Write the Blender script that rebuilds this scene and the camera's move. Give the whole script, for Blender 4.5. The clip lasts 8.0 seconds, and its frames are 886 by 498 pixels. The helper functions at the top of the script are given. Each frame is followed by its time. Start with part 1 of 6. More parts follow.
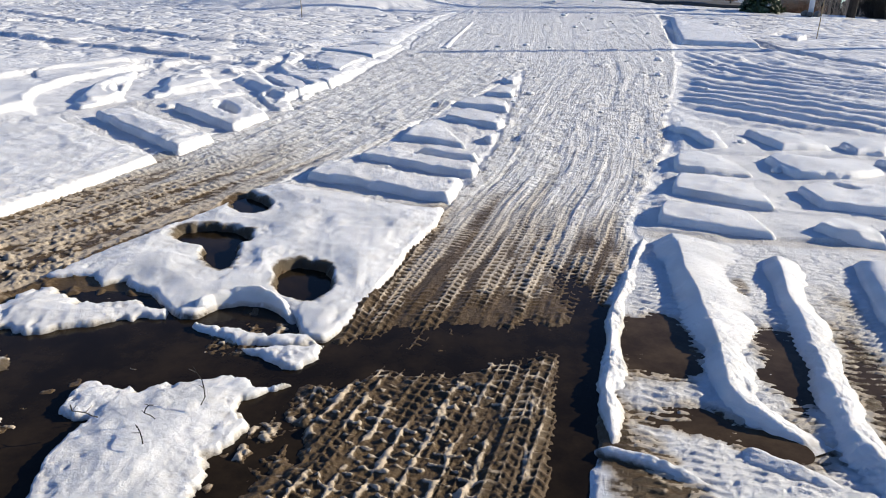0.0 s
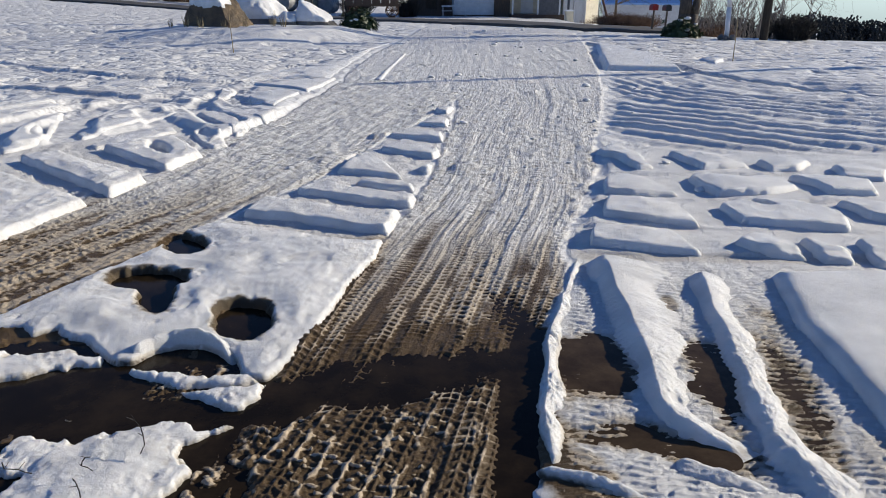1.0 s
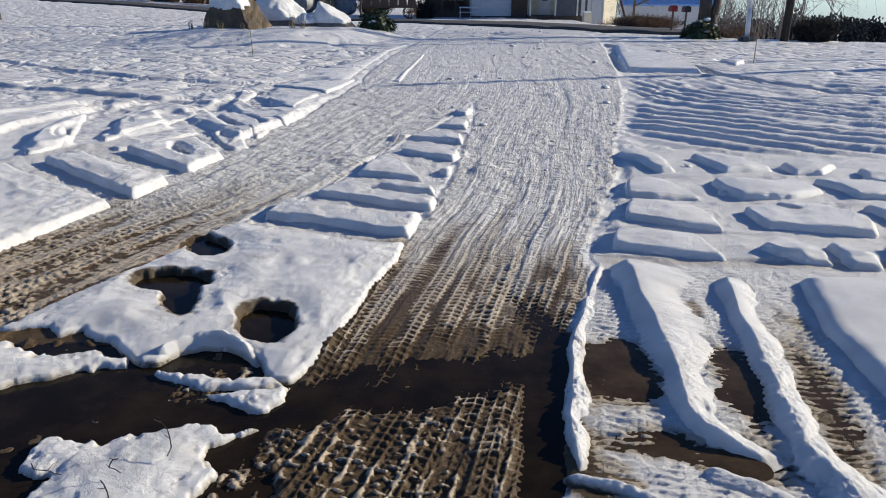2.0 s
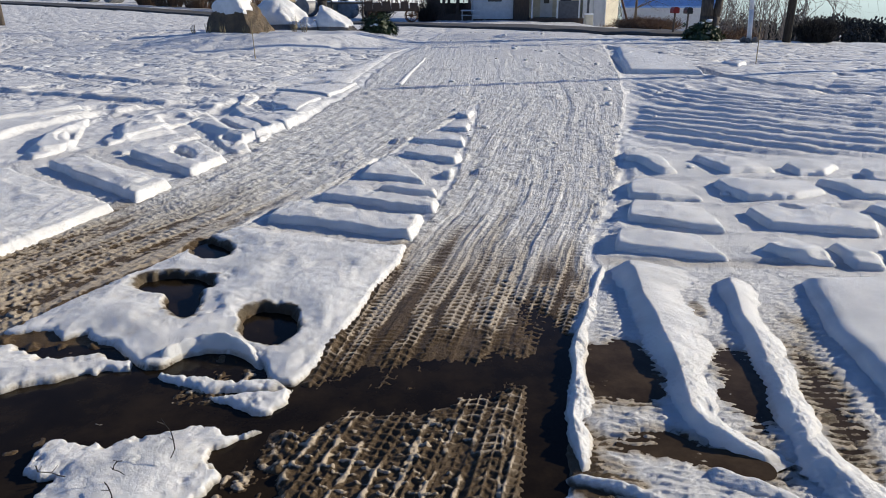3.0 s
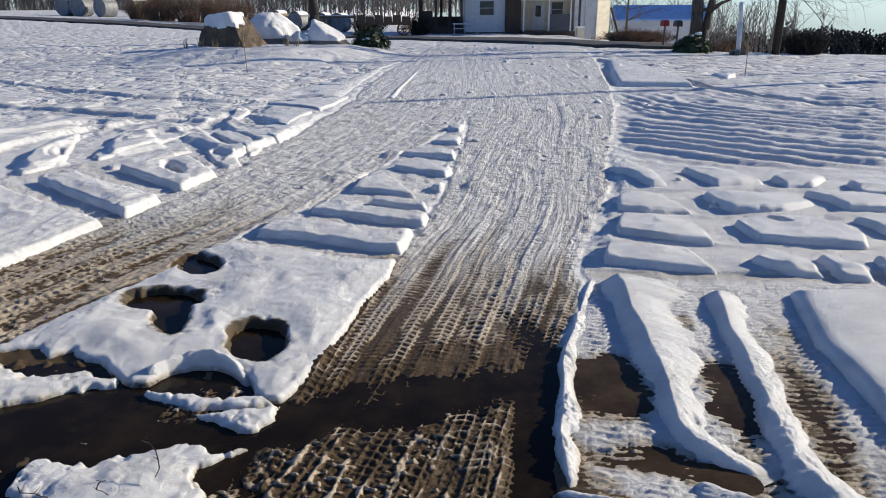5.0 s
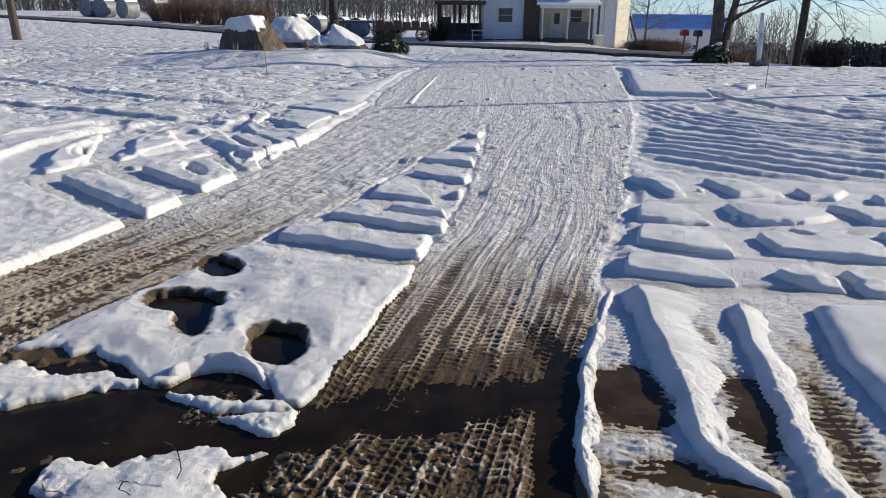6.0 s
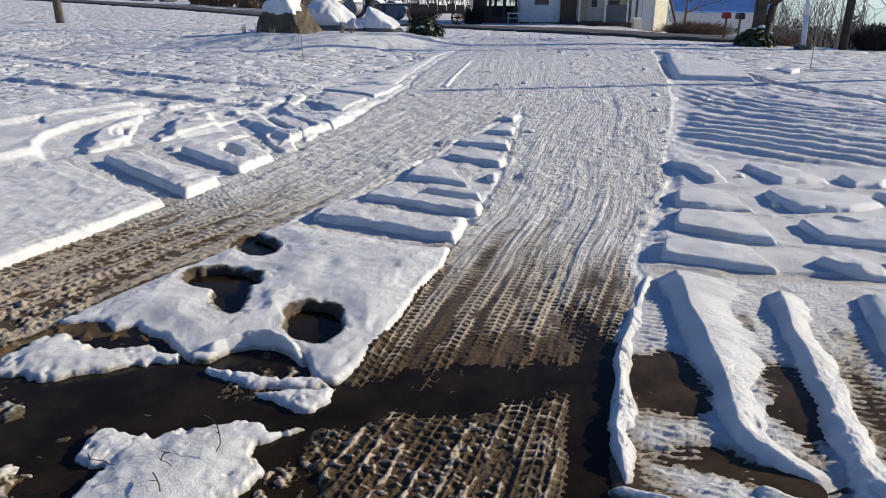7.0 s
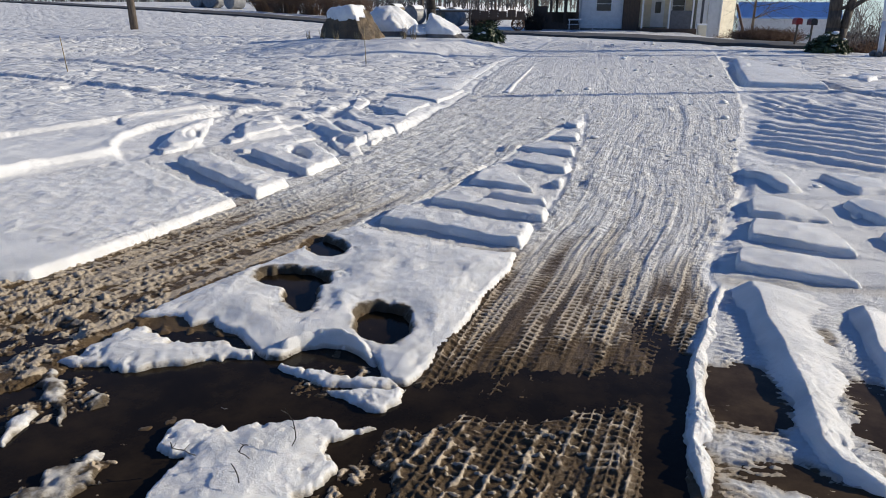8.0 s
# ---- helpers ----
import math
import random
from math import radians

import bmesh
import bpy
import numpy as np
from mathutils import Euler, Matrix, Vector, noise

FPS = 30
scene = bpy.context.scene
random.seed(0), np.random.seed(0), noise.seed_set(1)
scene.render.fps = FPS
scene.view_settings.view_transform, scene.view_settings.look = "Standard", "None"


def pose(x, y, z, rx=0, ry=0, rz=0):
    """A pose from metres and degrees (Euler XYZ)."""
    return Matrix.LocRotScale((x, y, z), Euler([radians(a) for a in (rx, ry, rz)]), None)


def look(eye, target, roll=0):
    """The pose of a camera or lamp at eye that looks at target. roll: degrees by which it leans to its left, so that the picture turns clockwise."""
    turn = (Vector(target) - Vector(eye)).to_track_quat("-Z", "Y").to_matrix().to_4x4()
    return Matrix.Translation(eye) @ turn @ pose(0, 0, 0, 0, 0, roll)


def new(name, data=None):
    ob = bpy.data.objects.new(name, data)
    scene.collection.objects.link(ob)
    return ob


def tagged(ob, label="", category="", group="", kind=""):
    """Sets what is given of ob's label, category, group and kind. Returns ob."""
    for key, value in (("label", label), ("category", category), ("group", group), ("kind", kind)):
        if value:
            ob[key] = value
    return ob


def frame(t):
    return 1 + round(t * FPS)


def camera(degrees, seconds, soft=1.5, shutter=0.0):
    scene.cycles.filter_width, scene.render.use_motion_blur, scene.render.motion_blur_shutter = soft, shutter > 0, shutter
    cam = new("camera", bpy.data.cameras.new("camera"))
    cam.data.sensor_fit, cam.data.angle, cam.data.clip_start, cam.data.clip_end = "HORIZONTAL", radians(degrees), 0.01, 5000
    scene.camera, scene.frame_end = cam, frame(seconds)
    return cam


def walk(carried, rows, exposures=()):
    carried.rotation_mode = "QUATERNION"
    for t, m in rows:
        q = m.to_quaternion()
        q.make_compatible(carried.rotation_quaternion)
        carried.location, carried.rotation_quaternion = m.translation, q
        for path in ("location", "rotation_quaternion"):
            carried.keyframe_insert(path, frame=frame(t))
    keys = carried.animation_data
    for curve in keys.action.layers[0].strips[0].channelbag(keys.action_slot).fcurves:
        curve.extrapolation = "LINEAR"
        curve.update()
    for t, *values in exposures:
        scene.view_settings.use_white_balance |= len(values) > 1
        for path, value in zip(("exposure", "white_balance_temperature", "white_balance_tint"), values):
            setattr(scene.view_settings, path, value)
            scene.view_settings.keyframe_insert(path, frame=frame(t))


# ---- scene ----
# hand-held camera, standing at the foot of a snowy drive
EXPOSURE = 0.18
cam = camera(63.8, 8.0, soft=1.0)
PATH = [
    (0, (-0.011, -0.004, 1.497), (-0.129, 1.842, 0.738), 1.3),
    (0.5, (0.0, 0.008, 1.514), (-0.045, 1.87, 0.784), 0.7),
    (1, (0.019, -0.052, 1.536), (0.057, 1.827, 0.85), 0.3),
    (1.5, (0.018, -0.047, 1.544), (0.056, 1.832, 0.86), -0.0),
    (2, (-0.021, -0.036, 1.543), (-0.026, 1.844, 0.86), 0.2),
    (3.5, (-0.006, -0.046, 1.539), (-0.016, 1.838, 0.866), -0.3),
    (4, (0.009, -0.045, 1.548), (0.019, 1.84, 0.879), -0.0),
    (4.5, (0.004, -0.046, 1.558), (0.002, 1.848, 0.915), -0.0),
    (4.7, (0.016, -0.043, 1.552), (0.021, 1.85, 0.906), -0.3),
    (6, (-0.027, -0.039, 1.563), (-0.061, 1.859, 0.934), 0.5),
    (6.5, (-0.042, -0.045, 1.552), (-0.143, 1.846, 0.908), 0.7),
    (7, (-0.045, -0.041, 1.547), (-0.168, 1.839, 0.877), 0.4),
    (7.5, (-0.059, -0.034, 1.541), (-0.183, 1.843, 0.861), 0.4),
    (8, (-0.125, -0.051, 1.535), (-0.399, 1.818, 0.88), 0.2),
]
walk(cam, [(t, look(eye, target, roll)) for t, eye, target, roll in PATH], [(0.0, EXPOSURE + 0.40), (0.3, EXPOSURE + 0.18), (0.6, EXPOSURE + 0.03), (1.0, EXPOSURE), (8.0, EXPOSURE)])

# ---- daylight: low winter sun from the right, clear sky ----
SUN_ELEVATION, SUN_TOWARDS = 21.0, 18.0  # degrees above the ground; degrees from +x towards +y
world = bpy.data.worlds.new("sky")
scene.world = world
world.use_nodes = True
_nt = world.node_tree
_sky = _nt.nodes.new("ShaderNodeTexSky")
_sky.sky_type, _sky.sun_disc = "NISHITA", False
_sky.sun_elevation, _sky.sun_rotation = radians(SUN_ELEVATION), radians(90 - SUN_TOWARDS)
_sky.altitude = 2500
_sky.air_density, _sky.dust_density, _sky.ozone_density = 1.0, 0.0, 4.0
_cool = _nt.nodes.new("ShaderNodeMix")  # clear winter air: a bluer horizon
_cool.data_type, _cool.blend_type = "RGBA", "MULTIPLY"
_cool.inputs[0].default_value, _cool.inputs[7].default_value = 1.0, (0.75, 0.835, 1.0, 1.0)
_nt.links.new(_sky.outputs[0], _cool.inputs[6])
_nt.links.new(_cool.outputs[2], _nt.nodes["Background"].inputs["Color"])
_nt.nodes["Background"].inputs["Strength"].default_value = 0.104
_sun = bpy.data.lights.new("sun", "SUN")
_sun.energy, _sun.angle, _sun.color = 5.3, radians(0.53), (1.0, 0.90, 0.72)
_a, _e = radians(SUN_TOWARDS), radians(SUN_ELEVATION)
sun = new("sun", _sun)
sun.matrix_world = look((60 * math.cos(_a), 60 * math.sin(_a), 60 * math.tan(_e)), (0, 0, 0))


# ---- materials ----
class Nodes:
    """A short way to wire a procedural material."""

    def __init__(self, name):
        self.mat = bpy.data.materials.new(name)
        self.mat.use_nodes = True
        self.nt = self.mat.node_tree
        self.bsdf = self.nt.nodes["Principled BSDF"]

    def set(self, socket, value):
        s = self.bsdf.inputs[socket]
        if hasattr(value, "is_linked"):
            self.nt.links.new(value, s)
        elif isinstance(value, tuple):
            s.default_value = (*value, 1.0)
        else:
            s.default_value = value
        return self

    def coords(self, kind="Object"):
        return self.nt.nodes.new("ShaderNodeTexCoord").outputs[kind]

    def place(self):
        return self.nt.nodes.new("ShaderNodeNewGeometry").outputs["Position"]

    def scaled(self, vec, scale, turn=(0, 0, 0)):
        n = self.nt.nodes.new("ShaderNodeMapping")
        n.inputs["Scale"].default_value, n.inputs["Rotation"].default_value = scale, turn
        self.nt.links.new(vec, n.inputs["Vector"])
        return n.outputs[0]

    def noise(self, vec, scale, detail=4.0, rough=0.55, distort=0.0):
        n = self.nt.nodes.new("ShaderNodeTexNoise")
        n.inputs["Scale"].default_value, n.inputs["Detail"].default_value = scale, detail
        n.inputs["Roughness"].default_value, n.inputs["Distortion"].default_value = rough, distort
        self.nt.links.new(vec, n.inputs["Vector"])
        return n.outputs["Fac"]

    def cells(self, vec, scale, out="Distance"):
        n = self.nt.nodes.new("ShaderNodeTexVoronoi")
        n.inputs["Scale"].default_value = scale
        self.nt.links.new(vec, n.inputs["Vector"])
        return n.outputs[out]

    def attr(self, name):
        n = self.nt.nodes.new("ShaderNodeAttribute")
        n.attribute_name = name
        return n.outputs["Fac"]

    def maths(self, op, a, b=0.0, clamp=False):
        n = self.nt.nodes.new("ShaderNodeMath")
        n.operation, n.use_clamp = op, clamp
        for s, v in zip(n.inputs, (a, b)):
            if hasattr(v, "is_linked"):
                self.nt.links.new(v, s)
            else:
                s.default_value = v
        return n.outputs[0]

    def span(self, fac, lo, hi, a=0.0, b=1.0):
        n = self.nt.nodes.new("ShaderNodeMapRange")
        n.interpolation_type = "SMOOTHSTEP"
        for k, v in zip(("From Min", "From Max", "To Min", "To Max"), (lo, hi, a, b)):
            n.inputs[k].default_value = v
        self.nt.links.new(fac, n.inputs["Value"])
        return n.outputs[0]

    def mix(self, fac, a, b):
        n = self.nt.nodes.new("ShaderNodeMix")
        n.data_type = "RGBA"
        for s, v in ((n.inputs[0], fac), (n.inputs[6], a), (n.inputs[7], b)):
            if hasattr(v, "is_linked"):
                self.nt.links.new(v, s)
            else:
                s.default_value = (*v, 1.0) if isinstance(v, tuple) else v
        return n.outputs[2]

    def bump(self, height, strength, distance, under=None):
        n = self.nt.nodes.new("ShaderNodeBump")
        n.inputs["Strength"].default_value, n.inputs["Distance"].default_value = strength, distance
        self.nt.links.new(height, n.inputs["Height"])
        if under is not None:
            self.nt.links.new(under, n.inputs["Normal"])
        self.nt.links.new(n.outputs[0], self.bsdf.inputs["Normal"])
        return n.outputs[0]


SNOW_A, SNOW_B = (0.80, 0.80, 0.80), (0.65, 0.655, 0.66)
SLUSH = (0.40, 0.36, 0.31)
SLUSH_PALE = (0.60, 0.57, 0.52)
MUD_A, MUD_B = (0.125, 0.084, 0.046), (0.056, 0.039, 0.022)


def ground_material():
    """Snow, slush and wet soil, mixed by how much soil the wheels have brought up."""
    n = Nodes("snowy_ground")
    p = n.place()
    grain, blot = n.noise(p, 55, 5, 0.65), n.noise(p, 3.2, 4)
    soil = n.attr("soil")
    crest = n.attr("crest")
    snow = n.mix(blot, SNOW_A, SNOW_B)
    # grey blotches painted into the open snow, standing in for shade in hollows
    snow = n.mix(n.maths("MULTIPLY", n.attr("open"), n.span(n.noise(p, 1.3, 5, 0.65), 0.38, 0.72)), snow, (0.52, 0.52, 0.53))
    tan = n.mix(grain, (0.30, 0.225, 0.14), (0.64, 0.55, 0.43))
    slush = n.mix(n.span(soil, 0.32, 0.66), n.mix(grain, SLUSH, SLUSH_PALE), tan)
    earth = n.mix(n.noise(p, 9, 5), MUD_A, MUD_B)
    # tyre lines and rungs, which follow each lane
    lanes = n.nt.nodes.new("ShaderNodeCombineXYZ")
    n.nt.links.new(n.attr("lat"), lanes.inputs[0])
    n.nt.links.new(n.attr("run"), lanes.inputs[1])
    lines = n.noise(n.scaled(lanes.outputs[0], (34, 1.6, 1)), 1.0, 4, 0.6)
    dirty = n.mix(n.span(n.maths("ADD", n.maths("ADD", soil, n.maths("MULTIPLY", n.maths("SUBTRACT", lines, 0.5), n.maths("MULTIPLY", n.attr("tyre"), 0.6))), n.maths("MULTIPLY", n.maths("SUBTRACT", grain, 0.5), 0.35)), 0.03, 0.42), snow, slush)
    pits = n.maths("MULTIPLY", n.attr("tyre"), n.span(n.noise(n.scaled(lanes.outputs[0], (16, 7, 1)), 1.0, 5, 0.72), 0.49, 0.64, 0.0, 0.75))
    dirty = n.mix(pits, dirty, n.mix(grain, (0.30, 0.275, 0.245), (0.46, 0.44, 0.41)))
    k = n.maths("SUBTRACT", n.maths("MULTIPLY", soil, 1.75), n.maths("MULTIPLY", crest, 1.7))
    k = n.maths("ADD", k, n.maths("MULTIPLY", n.maths("SUBTRACT", grain, 0.5), 0.7))
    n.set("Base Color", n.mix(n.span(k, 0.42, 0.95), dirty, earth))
    n.set("Roughness", n.span(k, 0.3, 1.0, 0.50, 0.36)).set("IOR", 1.36).set("Specular IOR Level", n.span(k, 0.3, 1.0, 0.45, 0.22))
    churn = n.span(n.attr("churn"), 0.0, 1.0, 0.25, 1.0)
    rung = n.maths("SINE", n.maths("ADD", n.maths("MULTIPLY", n.attr("run"), 92.0), n.maths("MULTIPLY", n.noise(n.scaled(lanes.outputs[0], (9, 3, 1)), 1.0, 2), 9.0)))
    where = n.span(n.noise(n.scaled(lanes.outputs[0], (7, 0.7, 1)), 1.0, 2), 0.45, 0.62)
    tyre = n.maths("ADD", lines, n.maths("MULTIPLY", n.maths("MULTIPLY", rung, where), 0.16))
    t = n.bump(n.maths("MULTIPLY", n.attr("tyre"), tyre), 1.0, 0.022)
    a = n.bump(n.maths("MULTIPLY", churn, n.noise(p, 15, 8, 0.75)), 1.0, 0.025, t)
    b = n.bump(n.noise(p, 90, 4, 0.8), 0.6, 0.008, a)
    n.bump(n.maths("MULTIPLY", n.attr("open"), n.span(n.noise(p, 2.2, 3, 0.55), 0.45, 0.75)), 0.52, -0.14, b)
    return n.mat


def slab_material():
    """Crusted snow, soaked brown where it touches the mud; hole walls painted darker for shade."""
    n = Nodes("crusted_snow")
    p = n.place()
    grain, blot = n.noise(p, 60, 5, 0.65), n.noise(p, 4.0, 4)
    snow = n.mix(n.span(blot, 0.35, 0.75), SNOW_A, SNOW_B)
    soaked_shaded = n.mix(n.noise(p, 14, 5), (0.13, 0.10, 0.062), MUD_B)
    k = n.maths("ADD", n.attr("soil"), n.maths("MULTIPLY", n.maths("SUBTRACT", grain, 0.5), 0.5))
    col = n.mix(n.span(k, 0.15, 0.5), snow, SLUSH_PALE)
    n.set("Base Color", n.mix(n.span(k, 0.45, 0.9), col, soaked_shaded))
    n.set("Roughness", 0.45).set("IOR", 1.36)
    n.set("Subsurface Weight", 0.45).set("Subsurface Scale", 0.03)
    n.bsdf.inputs["Subsurface Radius"].default_value = (0.85, 0.92, 1.0)
    a = n.bump(n.noise(p, 30, 8, 0.8), 0.48, 0.03)
    n.bump(n.noise(p, 130, 3, 0.8), 0.8, 0.008, a)
    return n.mat


def plain_material(name, a, b, scale=6.0, rough=0.7, relief=0.3, depth=0.01, stretch=(1, 1, 1), metal=0.0):
    n = Nodes(name)
    p = n.scaled(n.coords(), stretch)
    n.set("Base Color", n.mix(n.span(n.noise(p, scale, 5, 0.6), 0.3, 0.7), a, b))
    n.set("Roughness", n.span(n.noise(p, scale * 2.3, 3), 0.3, 0.7, rough - 0.08, rough + 0.08)).set("Metallic", metal)
    n.bump(n.noise(p, scale * 5, 5, 0.65), relief, depth)
    return n.mat


def water_material(name, a, b):
    n = Nodes(name)
    p = n.place()
    n.set("Base Color", n.mix(n.span(n.noise(p, 3.5, 6, 0.7), 0.35, 0.75), a, b))
    n.set("Roughness", 0.14).set("IOR", 1.33).set("Specular IOR Level", 0.14)
    n.bump(n.noise(p, 9, 3), 0.06, 0.01)
    return n.mat


GROUND, SNOW = ground_material(), slab_material()
WATER = water_material("muddy_water", (0.009, 0.0065, 0.004), (0.026, 0.018, 0.010))
SHALLOW = water_material("shallow_brown_water", (0.030, 0.020, 0.011), (0.075, 0.052, 0.030))


# ---- shape tools ----
def lattice(ix, iy, seed):
    n = (ix * 374761393 + iy * 668265263 + seed * 1442695041) & 0xFFFFFFFF
    n = ((n ^ (n >> 13)) * 1274126177) & 0xFFFFFFFF
    return ((n ^ (n >> 16)) & 0xFFFF) / 65535.0


def smooth(lo, hi, v):
    k = np.clip((v - lo) / (hi - lo), 0, 1)
    return k * k * (3 - 2 * k)


def vnoise(x, y, seed=0):
    """Value noise, -1 to 1."""
    fx, fy = np.floor(x), np.floor(y)
    ix, iy = fx.astype(np.int64), fy.astype(np.int64)
    u, v = x - fx, y - fy
    u, v = u * u * (3 - 2 * u), v * v * (3 - 2 * v)
    a = lattice(ix, iy, seed) * (1 - u) + lattice(ix + 1, iy, seed) * u
    b = lattice(ix, iy + 1, seed) * (1 - u) + lattice(ix + 1, iy + 1, seed) * u
    return 2 * (a * (1 - v) + b * v) - 1


def fbm(x, y, size, octaves=4, seed=0, gain=0.5):
    out, amp, total = 0.0, 1.0, 0.0
    for k in range(octaves):
        out = out + amp * vnoise(x * 2**k / size + 17.3 * k, y * 2**k / size - 9.1 * k, seed + k)
        total += amp
        amp *= gain
    return out / total


def edge_distance(x, y, outline):
    """Distance from a closed outline, positive inside."""
    pts = np.array(outline, float)
    best, inside = np.full(x.shape, 1e9), np.zeros(x.shape, bool)
    for a, b in zip(pts, np.roll(pts, -1, 0)):
        d = b - a
        k = np.clip(((x - a[0]) * d[0] + (y - a[1]) * d[1]) / max(d @ d, 1e-9), 0, 1)
        best = np.minimum(best, np.hypot(x - a[0] - k * d[0], y - a[1] - k * d[1]))
        if a[1] != b[1]:
            inside ^= ((a[1] > y) != (b[1] > y)) & (x < d[0] * (y - a[1]) / d[1] + a[0])
    return np.where(inside, best, -best)


def curve_points(pts, steps=6):
    """A smooth line through the points."""
    p = [np.array(q, float) for q in pts]
    p = [2 * p[0] - p[1], *p, 2 * p[-1] - p[-2]]
    out = []
    for a, b, c, d in zip(p, p[1:], p[2:], p[3:]):
        for k in range(steps):
            t = k / steps
            out.append(0.5 * (2 * b + (c - a) * t + (2 * a - 5 * b + 4 * c - d) * t * t + (3 * b - a - 3 * c + d) * t**3))
    return [*out, p[-2]]


def along(x, y, pts):
    """Offset to the right of a line, and the way along it."""
    best, side, far, run = np.full(x.shape, 1e9), np.zeros(x.shape), np.zeros(x.shape), 0.0
    for a, b in zip(pts, pts[1:]):
        d = np.array(b) - np.array(a)
        n = float(np.hypot(*d))
        k = np.clip(((x - a[0]) * d[0] + (y - a[1]) * d[1]) / (n * n), 0, 1)
        r = np.hypot(x - a[0] - k * d[0], y - a[1] - k * d[1])
        s = np.sign((x - a[0]) * d[1] - (y - a[1]) * d[0])
        near = r < best
        best, side, far = np.where(near, r, best), np.where(near, s, side), np.where(near, run + k * n, far)
        run += n
    return best * side, far


def oval(x, y, cx, cy, rx, ry, turn=0.0):
    """About the distance outside an oval; negative in it."""
    c, s = math.cos(radians(turn)), math.sin(radians(turn))
    u, v = ((x - cx) * c + (y - cy) * s) / rx, (-(x - cx) * s + (y - cy) * c) / ry
    return (np.hypot(u, v) - 1) * min(rx, ry)


def sheet(name, verts, faces, material, attrs=(), parent=None, soft=True):
    me = bpy.data.meshes.new(name)
    me.vertices.add(len(verts))
    me.vertices.foreach_set("co", np.asarray(verts, np.float32).ravel())
    f = np.asarray(faces, np.int32)
    me.loops.add(f.size)
    me.loops.foreach_set("vertex_index", f.ravel())
    me.polygons.add(len(f))
    me.polygons.foreach_set("loop_start", np.arange(0, f.size, f.shape[1], dtype=np.int32))
    me.polygons.foreach_set("loop_total", np.full(len(f), f.shape[1], np.int32))
    me.polygons.foreach_set("use_smooth", np.full(len(f), soft, bool))
    me.update(calc_edges=True)
    for key, values in attrs:
        me.attributes.new(key, "FLOAT", "POINT").data.foreach_set("value", np.asarray(values, np.float32))
    me.materials.append(material)
    ob = new(name, me)
    ob.parent = parent
    return ob


def quads(rows, cols, keep=None):
    i = np.arange(rows * cols).reshape(rows, cols)
    f = np.stack([i[:-1, :-1], i[:-1, 1:], i[1:, 1:], i[1:, :-1]], -1).reshape(-1, 4)
    return f if keep is None else f[keep[f].any(1)]


# ---- the drive: wheel-worn lanes in plan ----
LANE_R = [(-0.65, 1.94), (-0.69, 2.36), (-0.64, 2.63), (-0.59, 2.92), (-0.52, 3.22), (-0.46, 3.66), (-0.33, 4.12), (-0.27, 4.44), (-0.15, 5.09), (0.00, 5.83), (0.12, 6.80), (0.23, 7.95), (0.35, 9.30), (0.42, 10.56), (0.58, 11.28), (2.90, 11.82), (2.28, 9.30), (1.77, 7.34), (1.51, 6.13), (1.20, 5.16), (0.89, 4.22), (0.86, 3.88), (0.67, 3.22), (0.56, 2.86), (0.48, 2.44), (0.42, 2.21), (0.38, 1.95), (0.31, 1.44), (-0.73, 1.44)]
LANE_L = [(-3.36, 3.74), (-2.94, 4.41), (-2.65, 5.36), (-2.45, 6.08), (-2.30, 7.08), (-2.07, 8.16), (-1.83, 9.00), (-1.78, 10.17), (-1.53, 12.56), (-0.95, 12.72), (0.58, 11.28), (0.42, 10.56), (0.16, 9.72), (-0.05, 8.83), (-0.32, 8.09), (-0.67, 6.90), (-0.92, 6.00), (-1.20, 5.36), (-1.42, 4.75), (-1.66, 4.24), (-1.83, 3.78), (-2.01, 3.39), (-2.07, 3.12), (-2.09, 2.97), (-2.23, 2.71), (-2.06, 1.95), (-2.81, 1.64)]
LANE_FAR = [(0.56, 10.85), (-1.44, 11.82), (-1.57, 13.86), (-1.36, 18.52), (-0.76, 24.69), (-0.35, 29.99), (0.12, 33.30), (5.62, 28.77), (4.94, 23.32), (3.61, 15.45), (2.74, 11.16)]
LINE_R = curve_points([(-0.35, 1.5), (-0.11, 2.4), (0.0, 2.85), (0.1, 3.3), (0.25, 3.9), (0.36, 4.4), (0.56, 5.1), (0.75, 6.0), (0.93, 7.2), (1.2, 8.8), (1.6, 11.1), (1.9, 15.0), (2.3, 23.0), (2.9, 31.0)])
LINE_L = curve_points([(-4.2, 1.0), (-3.0, 2.9), (-2.35, 4.4), (-1.95, 5.4), (-1.6, 6.5), (-1.1, 8.2), (-0.6, 10.0), (0.1, 13.0), (0.9, 18.0), (1.5, 24.0), (2.0, 31.0)])
ZONE_LEFT = [(-4.35, 1.91), (-6.72, 4.20), (-5.03, 5.61), (-4.62, 6.25), (-4.29, 6.71), (-4.14, 7.07), (-3.83, 7.45), (-3.56, 7.77), (-3.27, 8.20), (-3.00, 8.57), (-2.29, 7.57), (-2.38, 5.99), (-2.57, 5.18), (-2.91, 4.00), (-3.21, 3.35)]
